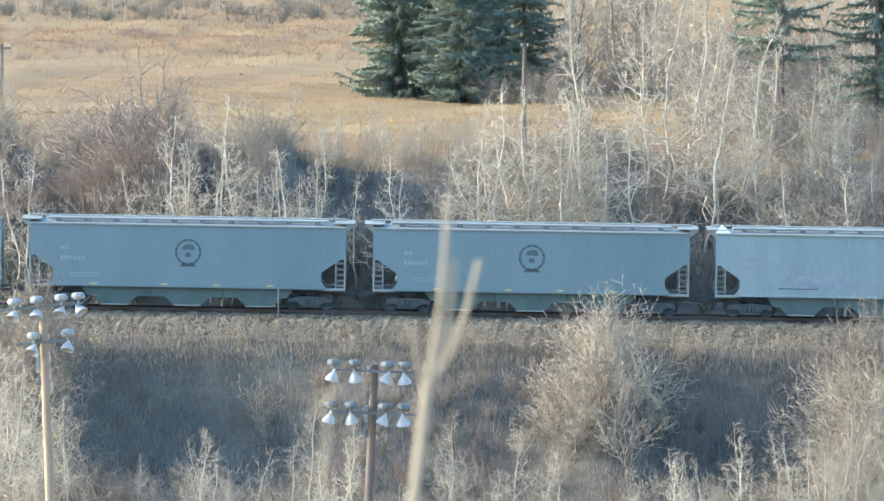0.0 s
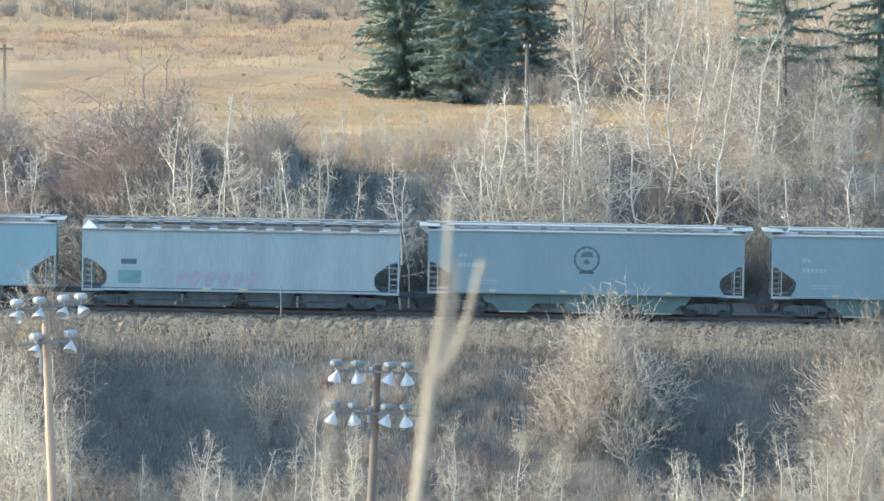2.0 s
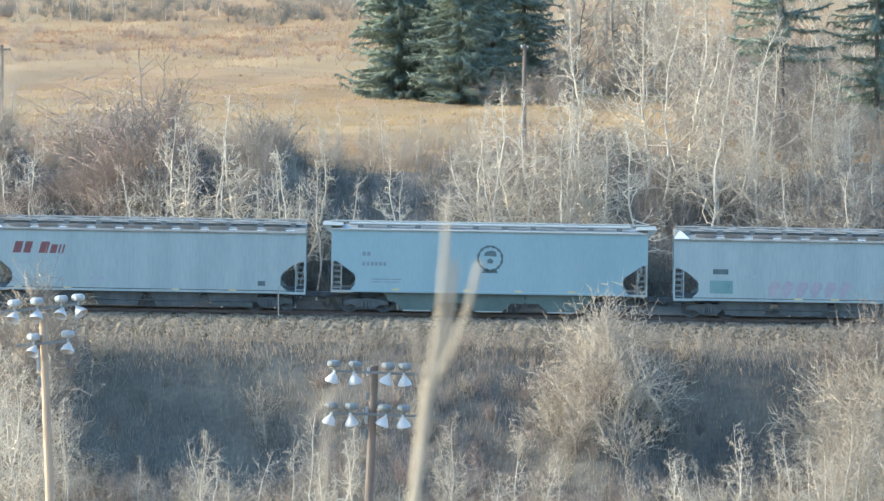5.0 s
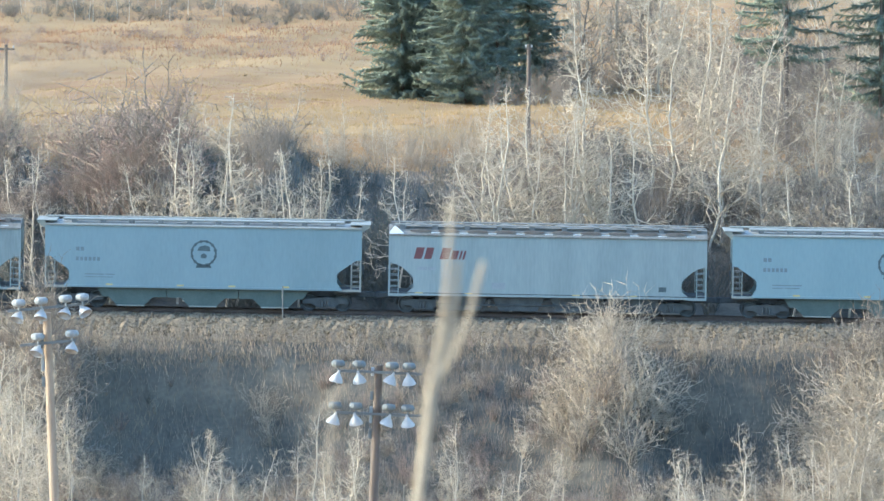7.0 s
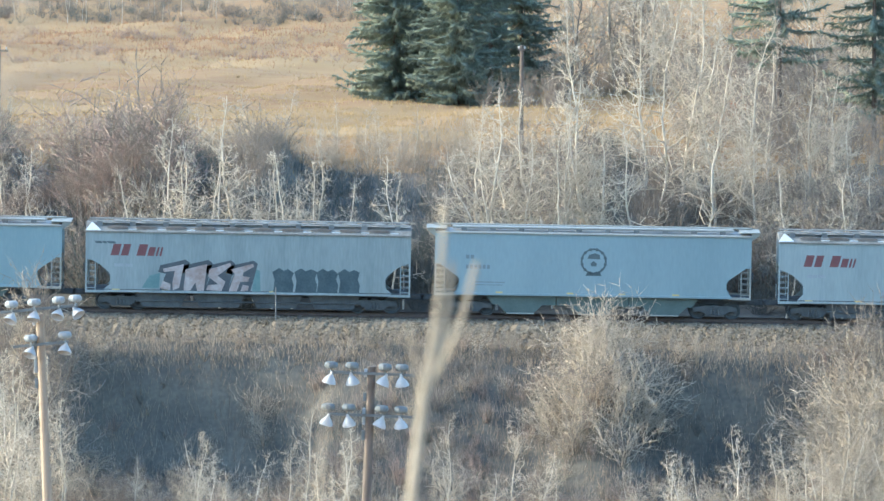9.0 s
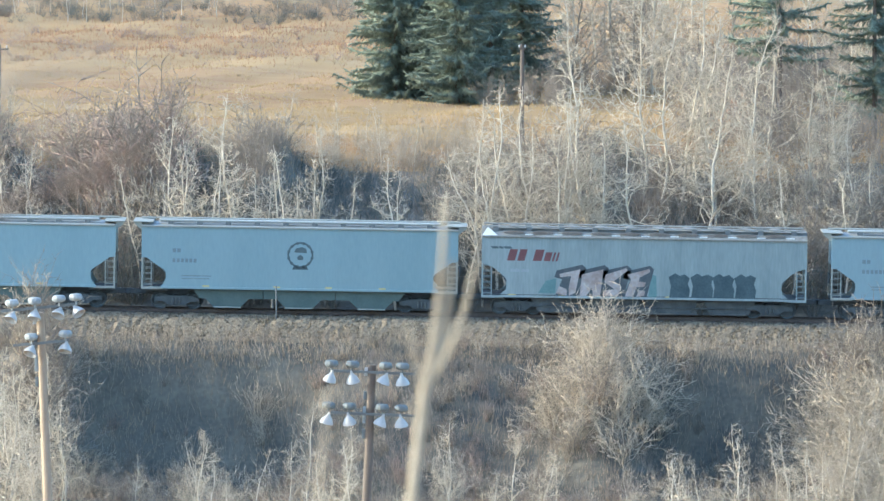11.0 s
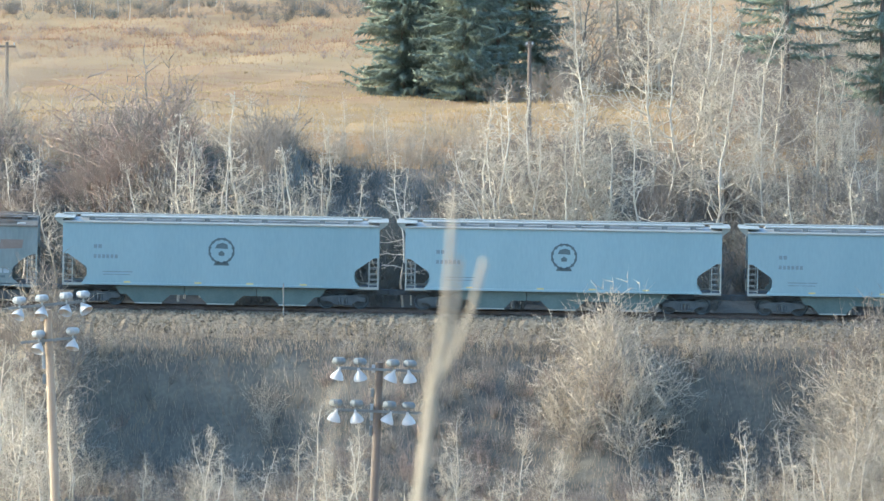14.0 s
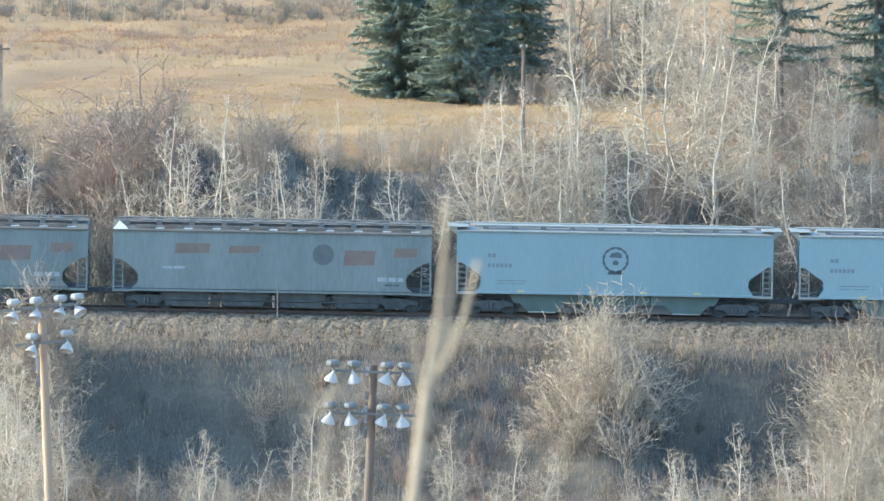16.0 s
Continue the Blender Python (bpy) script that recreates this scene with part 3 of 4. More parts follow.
def emblem_car(strong, paint=SIDE_NEW):
    car = hopper_car("pale grey covered hopper car with dark round emblem" if strong else "dulled grey covered hopper car with dark round emblem", "new", paint if strong else SIDE_DULL)
    emblem(car, 8.28, 2.98, 0.68, MARK if strong else MARK)
    car_lettering(car, strong)
    for x in (3.2, 6.9, 9.6, 12.4):
        panel(car, "reflector", rect(x, x + 0.35, 1.24, 1.32), YELLOW)
    return car


def red_word(car, x, z):
    """The red slanting word mark, as plain slanted blocks."""
    bars(car, "word_mark", x, z, (0.42, 0.38), 0.6, RED, 0.12, 0.16)
    bars(car, "word_mark", x + 1.35, z, (0.46,), 0.6, RED, 0.1, 0.16)
    bars(car, "word_mark", x + 1.92, z, (0.34, 0.1, 0.1), 0.46, RED, 0.09, 0.12)


def graffiti(car, x, z):
    """Four tall angular shapes with dark outlines, and a painted-over block row beside them."""
    for i in range(4):
        a = x + i * 1.18
        panel(car, "graffiti_outline", [(a - 0.1, z - 0.05), (a + 1.12, z - 0.05), (a + 1.5, z + 1.45), (a + 1.28, z + 1.62), (a - 0.05, z + 1.3), (a - 0.15, z + 0.95), (a + 0.25, z + 0.85)], INK, 0.006)
        fills = (
            [[(0.62, 0.0), (0.95, 0.15), (1.2, 1.38), (0.1, 1.12), (0.14, 0.95), (0.72, 1.02), (0.6, 0.42)], [(-0.05, 0.1), (0.5, 0.0), (0.5, 0.32), (0.1, 0.5)]],
            [[(0.0, 0.0), (0.34, 0.0), (0.62, 0.42), (0.7, 0.0), (1.06, 0.0), (1.22, 1.4), (0.5, 1.22), (0.1, 1.1)]],
            [[(0.0, 0.05), (0.8, 0.0), (1.0, 0.5), (0.6, 0.8), (1.3, 1.35), (1.22, 1.48), (0.15, 1.12), (0.1, 0.75), (0.62, 0.36), (0.1, 0.3)]],
            [[(0.0, 0.0), (0.42, 0.0), (0.6, 0.5), (1.0, 0.52), (1.08, 0.75), (0.72, 0.8), (0.76, 1.0), (1.3, 1.3), (1.25, 1.46), (0.1, 1.14), (0.3, 0.9)], [(0.6, 0.0), (1.0, 0.05), (1.05, 0.3), (0.72, 0.34)]])[i]
        for shape in fills:
            panel(car, "graffiti_fill", [(a + u, z + v) for u, v in shape], PINK, 0.011)
    for i, wd in enumerate((1.02, 1.1, 1.06, 1.05)):
        a = x + 5.85 + i * 1.14
        panel(car, "overpainted_block", [(a, z - 0.05), (a + wd, z - 0.05), (a + wd + 0.05, z + 0.4), (a + wd - 0.06, z + 0.72), (a + wd + 0.04, z + 1.0 + 0.09 * (i % 2)), (a + wd - 0.25, z + 1.22), (a + 0.55, z + 1.12), (a + 0.3, z + 1.26), (a - 0.05, z + 1.05), (a + 0.08, z + 0.6)], TEAL, 0.007)
    panel(car, "graffiti_shade", [(x - 1.0, z + 0.1), (x - 0.1, z + 0.1), (x - 0.05, z + 0.9), (x - 0.6, z + 0.75)], GREEN, 0.005)
    panel(car, "graffiti_shade", [(x + 4.75, z), (x + 5.2, z), (x + 5.15, z + 1.1), (x + 4.9, z + 1.2)], GREEN, 0.005)


def word_car(with_graffiti):
    if with_graffiti:
        car = hopper_car("weathered grey hopper car with red word mark and graffiti", "old", SIDE_OLD, ROOF_OLD, 16.95)
    else:
        car = hopper_car("weathered pale hopper car with a red slanting word mark", "old", SIDE_WHITE, ROOF_OLD, 16.6)
    red_word(car, 1.3, 2.88)
    if with_graffiti:
        bars(car, "marking_bar", 0.55, 3.5, (0.35, 0.2, 0.4), 0.12, MARK, 0.05, -0.1)
        graffiti(car, 3.95, 1.1)
    else:
        panel(car, "stain", rect(5.4, 6.1, 1.35, 1.7), MARK_FAINT)
        panel(car, "placard", rect(14.1, 14.5, 1.35, 1.6), MARK)
    for x in (1.4, 4.0, 9.6, 12.6):
        panel(car, "reflector", rect(x, x + 0.4, 1.05, 1.13), YELLOW)
    bars(car, "stencil_bar", 1.5, 2.3, (0.5, 0.4), 0.16, MARK_FAINT)
    return car


def patched_car():
    car = hopper_car("pale hopper car with two repainted panels and a pink scrawl", "old", SIDE_WHITE, ROOF_OLD, 16.55)
    panel(car, "placard", rect(2.05, 2.85, 2.35, 2.62), MARK)
    panel(car, "repainted_panel", rect(1.9, 3.1, 1.35, 2.02), GREEN)
    bars(car, "marking_bar", 3.7, 2.2, (0.25, 0.3), 0.14, MARK_FAINT)
    for i in range(6):
        a = 4.95 + i * 0.74
        panel(car, "scrawl", [(a, 1.2), (a + 0.28, 1.2), (a + 0.62, 1.75), (a + 0.55, 2.0), (a + 0.2, 2.05), (a - 0.05, 1.7)], SCRAWL)
    for x in (6.3, 8.2):
        panel(car, "reflector", rect(x, x + 0.45, 1.06, 1.15), YELLOW)
    return car


def lettered_car():
    car = hopper_car("chalky white hopper car with faded dark lettering", "new", SIDE_WHITE, ROOF_NEW, 16.6)
    bars(car, "marking_bar", 1.3, 2.95, (0.22,) * 4, 0.24, MARK_FAINT, 0.05)
    bars(car, "marking_bar", 1.3, 2.5, (0.2,) * 6, 0.24, MARK_FAINT, 0.05)
    bars(car, "stencil_bar", 3.3, 1.55, (0.8, 1.2), 0.06, MARK)
    panel(car, "stain", [(3.4, 1.6), (7.4, 1.6), (7.0, 2.2), (3.7, 2.25)], MARK_FAINT, 0.004)
    return car


def dirty_car(first):
    car = hopper_car("dirty brown-grey hopper car with rust stains and a faded emblem", "old", SIDE_BROWN, ROOF_BROWN, 16.6)
    emblem(car, 10.95, 3.0, 0.6, MARK_DULL, solid=True)
    for x, z, wd, hi in ((12.0, 2.45, 1.6, 0.8), (3.2, 2.95, 1.8, 0.55), (6.0, 3.0, 1.6, 0.4), (14.6, 2.9, 1.2, 0.5)):
        panel(car, "rust_stain", [(x, z), (x + wd, z + 0.05), (x + wd + 0.08, z + hi), (x + 0.1, z + hi)], RUST)
    bars(car, "marking_bar", 2.6, 2.15, (0.5, 0.6), 0.14, MARK_FAINT)
    bars(car, "marking_bar", 13.8, 1.65, (0.5, 0.4, 0.3), 0.22, MARK_FAINT)
    bars(car, "stencil_bar", 14.2, 1.4, (0.4, 0.25), 0.12, MARK)
    return car


# left end of each body, in metres along the train from the second car's
TRAIN = [
    (lettered_car(), 17.856),
    (emblem_car(False), 0.000),
    (emblem_car(False), -17.915),
    (patched_car(), -35.947),
    (emblem_car(True), -53.803),
    (word_car(False), -71.718),
    (emblem_car(True, SIDE_MID), -89.633),
    (word_car(True), -107.841),
    (emblem_car(True), -125.580),
    (emblem_car(True), -143.436),
    (emblem_car(True), -161.292),
    (dirty_car(True), -179.207),
    (dirty_car(False), -197.122),
]
# where the second car's left end is at each time
RUN = [(0, -3.642), (3.5, 32.482), (7, 68.664), (9, 89.354), (12.5, 125.536), (14.5, 146.432), (16, 162.056)]


def motions():
    """The whole train rolls along the track; the wheels turn with it."""
    for car, offset in TRAIN:
        rows = []
        for t, s in RUN:
            x = s + offset
            rows.append((t, pose(x, 0, GRADE * x, 0, TILT, 0)))
        walk(car, rows)
    times = [i * 16.0 / 240 for i in range(241)]
    way = np.interp(times, [t for t, _ in RUN], [s for _, s in RUN])
    for w in WHEELS:
        home = w.location.copy()
        walk(w, [(t, pose(*home, 0, math.degrees((s - way[0]) / 0.46), 0)) for t, s in zip(times, way)])

# ---- trees and shrubs ----
def bend(rng, d, amount):
    v = d + rng.normal(0, amount, 3)
    return v / np.linalg.norm(v)


def branch(rng, out, p, d, length, r, level, lift, split, wander=0.16, kids=2):
    """One wandering limb with side twigs, as tapered rods."""
    steps = (1, 2, 4)[level]
    n = length / steps
    for i in range(steps):
        d = bend(rng, d + np.array([0, 0, lift]), wander)
        q = p + d * n
        r1 = max(r * (0.45 if level == 0 else 0.76), 0.005)
        out.append((p, q, r if level else r * 1.15, r1 if level else 0.0))
        if level > 0:
            for _ in range(kids if i or level < 2 else 1):
                side = rng.normal(0, 1, 3)
                side -= d * side.dot(d)
                side /= np.linalg.norm(side) + 1e-6
                dd = d * rng.uniform(0.5, 0.9) + side * split
                dd /= np.linalg.norm(dd)
                branch(rng, out, p + (q - p) * rng.uniform(0.2, 1), dd, length * rng.uniform(0.28, 0.52), max(r1 * 0.62, 0.0122), level - 1, lift, split, wander, kids)
        p, r = q, r1


def bare_tree_mesh(seed, high, thick, first=0.35, limbs=16, wander=0.07, kids=3, spread=0.36):
    """Trunk and limbs of a leafless poplar or aspen, its base at the origin."""
    rng = np.random.default_rng(seed)
    crown = []
    p, d = np.zeros(3) - np.array([0, 0, 0.3]), np.array([rng.normal(0, 0.05), rng.normal(0, 0.05), 1.0])
    steps = 14
    path = [p]
    for i in range(steps):
        d = bend(rng, d + np.array([0, 0, 0.3]), wander)
        p = p + d * high / steps
        path.append(p)
    radius = lambda f: thick * (1 - f) ** 0.8 + 0.012
    for k in range(limbs):
        f = first + (0.97 - first) * (k + rng.uniform(0, 1)) / limbs
        i = min(int(f * steps), steps - 1)
        a = path[i] + (path[i + 1] - path[i]) * (f * steps - i)
        t = rng.uniform(0, 2 * math.pi)
        up = rng.uniform(0.15, 0.95)
        dd = np.array([math.cos(t), math.sin(t), up])
        dd /= np.linalg.norm(dd)
        branch(rng, crown, a, dd, high * spread * (1.08 - f) * rng.uniform(0.6, 1.1) + 0.5, radius(f) * 0.62 + 0.007, 2, 0.10, 0.95, 0.40, kids)
    tv = path_tube(path, [radius(i / steps) for i in range(steps + 1)], 6)
    cv = limbs_mesh(crown)
    return tv, cv


def shrub_mesh(seed, high, stems=9, spread=0.55, kids=3, thick=0.028, level=2, wander=0.16):
    rng = np.random.default_rng(seed)
    out = []
    for _ in range(stems):
        t = rng.uniform(0, 2 * math.pi)
        s = rng.uniform(0.1, spread)
        d = np.array([math.cos(t) * s, math.sin(t) * s, 1.0])
        d /= np.linalg.norm(d)
        base = np.array([math.cos(t), math.sin(t), 0]) * rng.uniform(0, 0.25) * high * 0.3 - np.array([0, 0, 0.15])
        branch(rng, out, base, d, high * rng.uniform(0.6, 1.0), thick * rng.uniform(0.7, 1.2), level, 0.06, 0.75, wander, kids)
    return limbs_mesh(out)


def tree_kind(seed, high, thick, bark, twig, **more):
    (tv, tf), (cv, cf) = bare_tree_mesh(seed, high, thick, **more)
    return array_mesh("trunk", tv, tf, bark), array_mesh("crown", cv, cf, twig)


rng = np.random.default_rng(11)
ASPENS = [tree_kind(100 + i, 10.0, 0.068, ASPEN, TWIG_WHITE, first=0.24, limbs=18, kids=2, wander=0.14, spread=0.25) for i in range(6)]
POPLARS = [tree_kind(200 + i, 12.0, 0.078, ASPEN, TWIG_WHITE, first=0.14, limbs=30, kids=2, wander=0.12, spread=0.34) for i in range(6)]
GREYS = [tree_kind(300 + i, 9.0, 0.07, TWIG, TWIG, first=0.12, limbs=20, kids=2, wander=0.09, spread=0.38) for i in range(5)]
GREYS_PALE = [tree_kind(340 + i, 9.0, 0.06, TWIG_WHITE, TWIG_PALE, first=0.10, limbs=20, kids=2, wander=0.10, spread=0.40) for i in range(4)]
SAPLINGS = [tree_kind(900 + i, 10.0, 0.07, TWIG_WHITE, TWIG_PALE, first=0.12, limbs=16, kids=2, wander=0.12, spread=0.42) for i in range(6)]
SHRUB_GREY = [shrub_mesh(400 + i, 3.4, 12, 0.65, 2, 0.022, 2, 0.24) for i in range(7)]
SHRUB_STRAW = [shrub_mesh(500 + i, 3.4, 13, 0.75, 2, 0.024, 2, 0.30) for i in range(6)]
SHRUB_RUST = [shrub_mesh(600 + i, 3.4, 12, 0.6, 2, 0.020) for i in range(3)]
BRUSH = [shrub_mesh(700 + i, 3.4, 15, 0.75, 3, 0.019, 1) for i in range(8)]
FAR = [tree_kind(800 + i, 9.0, 0.07, ASPEN if i else TWIG, TWIG, first=0.1, limbs=9, kids=1, wander=0.07, spread=0.4) for i in range(3)]
SHRUBS = [array_mesh("shrub", *s, TWIG) for s in SHRUB_GREY]
SHRUBS_PALE = [array_mesh("shrub", *s, TWIG_PALE) for s in SHRUB_STRAW]
SHRUBS_ORANGE = [array_mesh("shrub", *s, TWIG_ORANGE) for s in SHRUB_RUST]
SHRUBS_RED = [array_mesh("shrub", *s, TWIG_RED) for s in SHRUB_RUST]


def thicket(name, shapes, spots, mat, label):
    """Many small shrubs grown into one mass: spots of (column, depth, height, width)."""
    vs, fs, n = [], [], 0
    for col, y, h, wide in spots:
        v, f = shapes[int(rng.integers(len(shapes)))]
        k, t = h / 3.4, rng.uniform(0, 6.28)
        c, e = math.cos(t), math.sin(t)
        at = on_ground(col, y)
        w = np.stack([(v[:, 0] * c - v[:, 1] * e) * k * wide + at.x, (v[:, 0] * e + v[:, 1] * c) * k * wide + at.y, v[:, 2] * k + at.z], axis=1)
        vs.append(w)
        fs.append(f + n)
        n += len(v)
    return tagged(new(name, array_mesh(name, np.concatenate(vs), np.concatenate(fs), mat)), label, "thicket", kind="stuff")


def plant_tree(kinds, col, y, high, base_high, label, category="tree", lean=0.0, name="bare_tree"):
    trunk, crown = kinds[int(rng.integers(len(kinds)))]
    ob = tagged(new(name), label, category, "bare trees of the slope")
    for n, me in (("trunk", trunk), ("crown", crown)):
        o = new(n, me)
        o.parent = ob
    k = high / base_high
    at = on_ground(col, y)
    ob.matrix_world = Matrix.LocRotScale(at, Euler((radians(rng.normal(0, 2)), radians(lean + rng.normal(0, 1.6)), rng.uniform(0, 6.28))), (k * rng.uniform(0.9, 1.1), k * rng.uniform(0.9, 1.1), k))
    return ob


def plant_shrub(kinds, col, y, high, label, wide=1.0, group="shrubs of the slope", base=3.4):
    ob = tagged(new("shrub", kinds[int(rng.integers(len(kinds)))]), label, "shrub", group)
    k = high / base
    ob.matrix_world = Matrix.LocRotScale(on_ground(col, y), Euler((0, 0, rng.uniform(0, 6.28))), (k * wide, k * wide, k))
    return ob


A_LABEL = "slender leafless aspen with white bark on the brushy slope"
P_LABEL = "tall leafless poplar with pale spreading limbs behind the track"
G_LABEL = "leafless grey tree with dense fine twigs"
S_LABEL = "leafless grey-brown shrub with fine twigs"
SP_LABEL = "pale straw-coloured leafless shrub lit by the sun"
SR_LABEL = "rust-tinged leafless shrub on the slope"

# white aspens that stand out behind the train: column, depth, height
for col, y, h in ((305, 17, 8.6), (392, 15, 6.8), (424, 24, 9.3), (488, 14, 5.8), (522, 16, 7.3), (533, 22, 8.0), (706, 15, 6.8), (885, 18, 10.4),
                 (897, 15, 8.0), (1000, 20, 9.2), (1043, 22, 10.5), (1060, 26, 10.0), (1118, 18, 8.8), (345, 20, 7.0), (372, 18, 7.6), (455, 17, 5.4), (465, 18, 5.6), (316, 19, 7.2), (60, 20, 7.0), (85, 22, 6.6), (20, 18, 6.2), (250, 20, 6.0), (410, 15, 5.2), (505, 18, 6.6), (560, 20, 6.0),
                 (720, 18, 5.8), (830, 17, 6.0), (860, 20, 7.6), (915, 19, 8.4), (978, 22, 7.8), (1085, 20, 8.4), (640, 22, 5.2), (770, 24, 5.4), (1400, 16, 6.5), (1500, 16, 7.0), (868, 26, 9.5), (942, 24, 9.0), (958, 28, 9.6), (985, 18, 8.6)):
    plant_tree(ASPENS, col, 8.5 + (y - 14) * 0.35, h + 1.9, 10.0, A_LABEL)
# the tall pale group
for col, y, h in ((1175, 22, 13.5), (1215, 25, 12.5), (1250, 20, 12.0), (1275, 24, 13.5), (1310, 28, 12.5), (1145, 30, 12.0), (1345, 22, 9.0), (1032, 45, 9.5), (1440, 26, 9.5), (1480, 30, 9.5), (1540, 24, 8.0)):
    plant_tree(POPLARS, col, y, h, 12.0, P_LABEL)
# the grey wood above
for i in range(34):
    col = rng.uniform(990, 1640)
    y = rng.uniform(102, 140) if col < 1200 else rng.uniform(45, 125)
    kinds = GREYS if rng.random() < 0.35 else GREYS_PALE if rng.random() < 0.5 else POPLARS
    plant_tree(kinds, col, y, rng.uniform(7, 12), 10.0, G_LABEL)
for i in range(10):
    plant_tree(GREYS_PALE if i % 3 else GREYS, rng.uniform(1300, 1600), rng.uniform(20, 45), rng.uniform(5.5, 8.5), 9.0, G_LABEL)
thicket("wood_undergrowth", BRUSH, [(rng.uniform(1210, 1640), rng.uniform(48, 135), rng.uniform(2.0, 4.4), rng.uniform(0.8, 1.3)) for i in range(190)]
        + [(rng.uniform(980, 1230), rng.uniform(104, 140), rng.uniform(1.2, 3.0), rng.uniform(0.8, 1.3)) for i in range(60)]
        + [(rng.uniform(865, 1010), rng.uniform(93, 99), rng.uniform(1.4, 2.8), rng.uniform(0.8, 1.1)) for i in range(16)], TWIG, "grey leafless undergrowth of the hillside wood")
# a line of far trees along the top of the field
for i in range(70):
    col = rng.uniform(-60, 660)
    plant_tree(FAR, col, rng.uniform(178, 200), rng.uniform(1.4, 3.2), 9.0, "small leafless tree at the far edge of the field")
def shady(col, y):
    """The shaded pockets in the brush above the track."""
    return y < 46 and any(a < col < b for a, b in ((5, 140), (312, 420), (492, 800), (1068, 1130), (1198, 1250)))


# brush behind the track
for i in range(84):
    col = rng.uniform(-40, 1620)
    y = rng.uniform(12, 34)
    h = rng.uniform(4.2, 6.8) * (1.2 if col < 330 else 1.0) * (0.75 if y > 25 else 1.0) * (0.85 if 560 < col < 860 else 1.0)
    red = abs(col - 200) < 110 and y > 16
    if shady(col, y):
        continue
    if y > 22 and 318 < col < 860:
        h *= 0.5
    kinds, lab = (SHRUBS_RED, SR_LABEL) if red and rng.random() < 0.35 else ((SHRUBS, S_LABEL) if rng.random() < 0.75 else (SHRUBS_PALE, SP_LABEL))
    plant_shrub(kinds, col, y, h, lab, rng.uniform(0.75, 1.1))
for i in range(28):
    plant_tree(GREYS_PALE, rng.uniform(-30, 900), rng.uniform(44, 54), rng.uniform(2.2, 4.0), 9.0, G_LABEL)
# shade low behind the track and in the pockets is coloured into these twigs
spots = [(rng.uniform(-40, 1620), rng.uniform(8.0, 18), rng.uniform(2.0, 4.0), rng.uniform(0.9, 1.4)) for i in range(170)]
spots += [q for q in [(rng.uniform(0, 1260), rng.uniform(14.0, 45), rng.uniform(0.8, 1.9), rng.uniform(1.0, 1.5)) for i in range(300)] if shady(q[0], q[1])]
thicket("dark_brush", BRUSH, spots, TWIG_SHADED, "tangled brush close behind the track with shade put into its dark colour")
spots = [(rng.uniform(-40, 1620), rng.uniform(11, 32), rng.uniform(1.6, 3.6), rng.uniform(0.9, 1.4)) for i in range(380)]
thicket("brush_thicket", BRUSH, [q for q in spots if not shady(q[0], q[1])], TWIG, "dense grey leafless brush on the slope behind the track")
# taller brush whose dark twig colour carries the pocket's shade
thicket("tall_dark_brush", BRUSH, [(rng.uniform(492, 800), rng.uniform(12, 20), rng.uniform(1.8, 3.2), rng.uniform(0.9, 1.2)) for i in range(40)], TWIG_SHADED, "tall tangled brush behind the track with shade put into its dark colour")
thicket("tall_brush", BRUSH, [(rng.uniform(300, 900), rng.uniform(46, 56), rng.uniform(0.7, 1.6), rng.uniform(0.8, 1.2)) for i in range(40)], TWIG, "tall grey leafless brush below the meadow")
# sunlight on the upper brush is put into the paler twig colour
thicket("sunlit_brush", BRUSH, [(rng.uniform(-20, 1150), rng.uniform(45, 58), rng.uniform(0.9, 2.5), rng.uniform(0.7, 1.1)) for i in range(130)], TWIG_PALE, "pale sunlit leafless brush below the meadow")
for i in range(30):
    kinds, lab = (SHRUBS_RED, SR_LABEL) if i % 5 == 0 else (SHRUBS, S_LABEL) if i % 5 < 3 else (SHRUBS_PALE, SP_LABEL)
    col, y, h = rng.uniform(-40, 350), rng.uniform(23, 33), rng.uniform(3.4, 5.2)
    if shady(col, y):
        col, y, h = rng.uniform(140, 312), rng.uniform(30, 46), h * 0.7
    plant_shrub(kinds, col, y, h, lab, rng.uniform(0.7, 0.95))
for i in range(26):
    plant_shrub(SHRUBS_PALE, rng.uniform(330, 1560), rng.uniform(44, 56), rng.uniform(1.2, 2.4), SP_LABEL, rng.uniform(0.6, 0.9))
# shadows within the far brush are put into the dark twig colour
thicket("far_thicket", BRUSH, [(rng.uniform(-60, 680), rng.uniform(177, 190), rng.uniform(0.5, 1.0), rng.uniform(1.3, 2.2)) for i in range(110)], TWIG_SHADED, "leafless brush along the far edge of the field, shadows put into its dark twigs")
thicket("far_scrub", BRUSH, [(rng.uniform(-60, 680), rng.uniform(178, 205), rng.uniform(0.7, 1.5), rng.uniform(1.3, 2.0)) for i in range(110)], TWIG, "grey leafless scrub along the far edge of the field")
thicket("meadow_brush", BRUSH, [(rng.uniform(-40, 640), rng.uniform(138, 170), rng.uniform(0.3, 0.8), rng.uniform(1.4, 2.6)) for i in range(130)], TWIG_RED, "low russet brush in the dry meadow")
for col, y, h in ((1300, 66, 2.6), (1322, 68, 2.4), (1284, 64, 2.0), (1308, 63, 2.2), (1330, 64, 1.8)):
    plant_shrub(SHRUBS_ORANGE, col, y, h, "rusty orange leafless shrub in the meadow", 0.8)

# shrubs of the near bank
def bare_hollow(x, y):
    return any(abs(x - hx) < wx * 1.05 and abs(y - hy) < wy * 1.2 for hx, hy, wx, wy, _ in HOLLOWS)


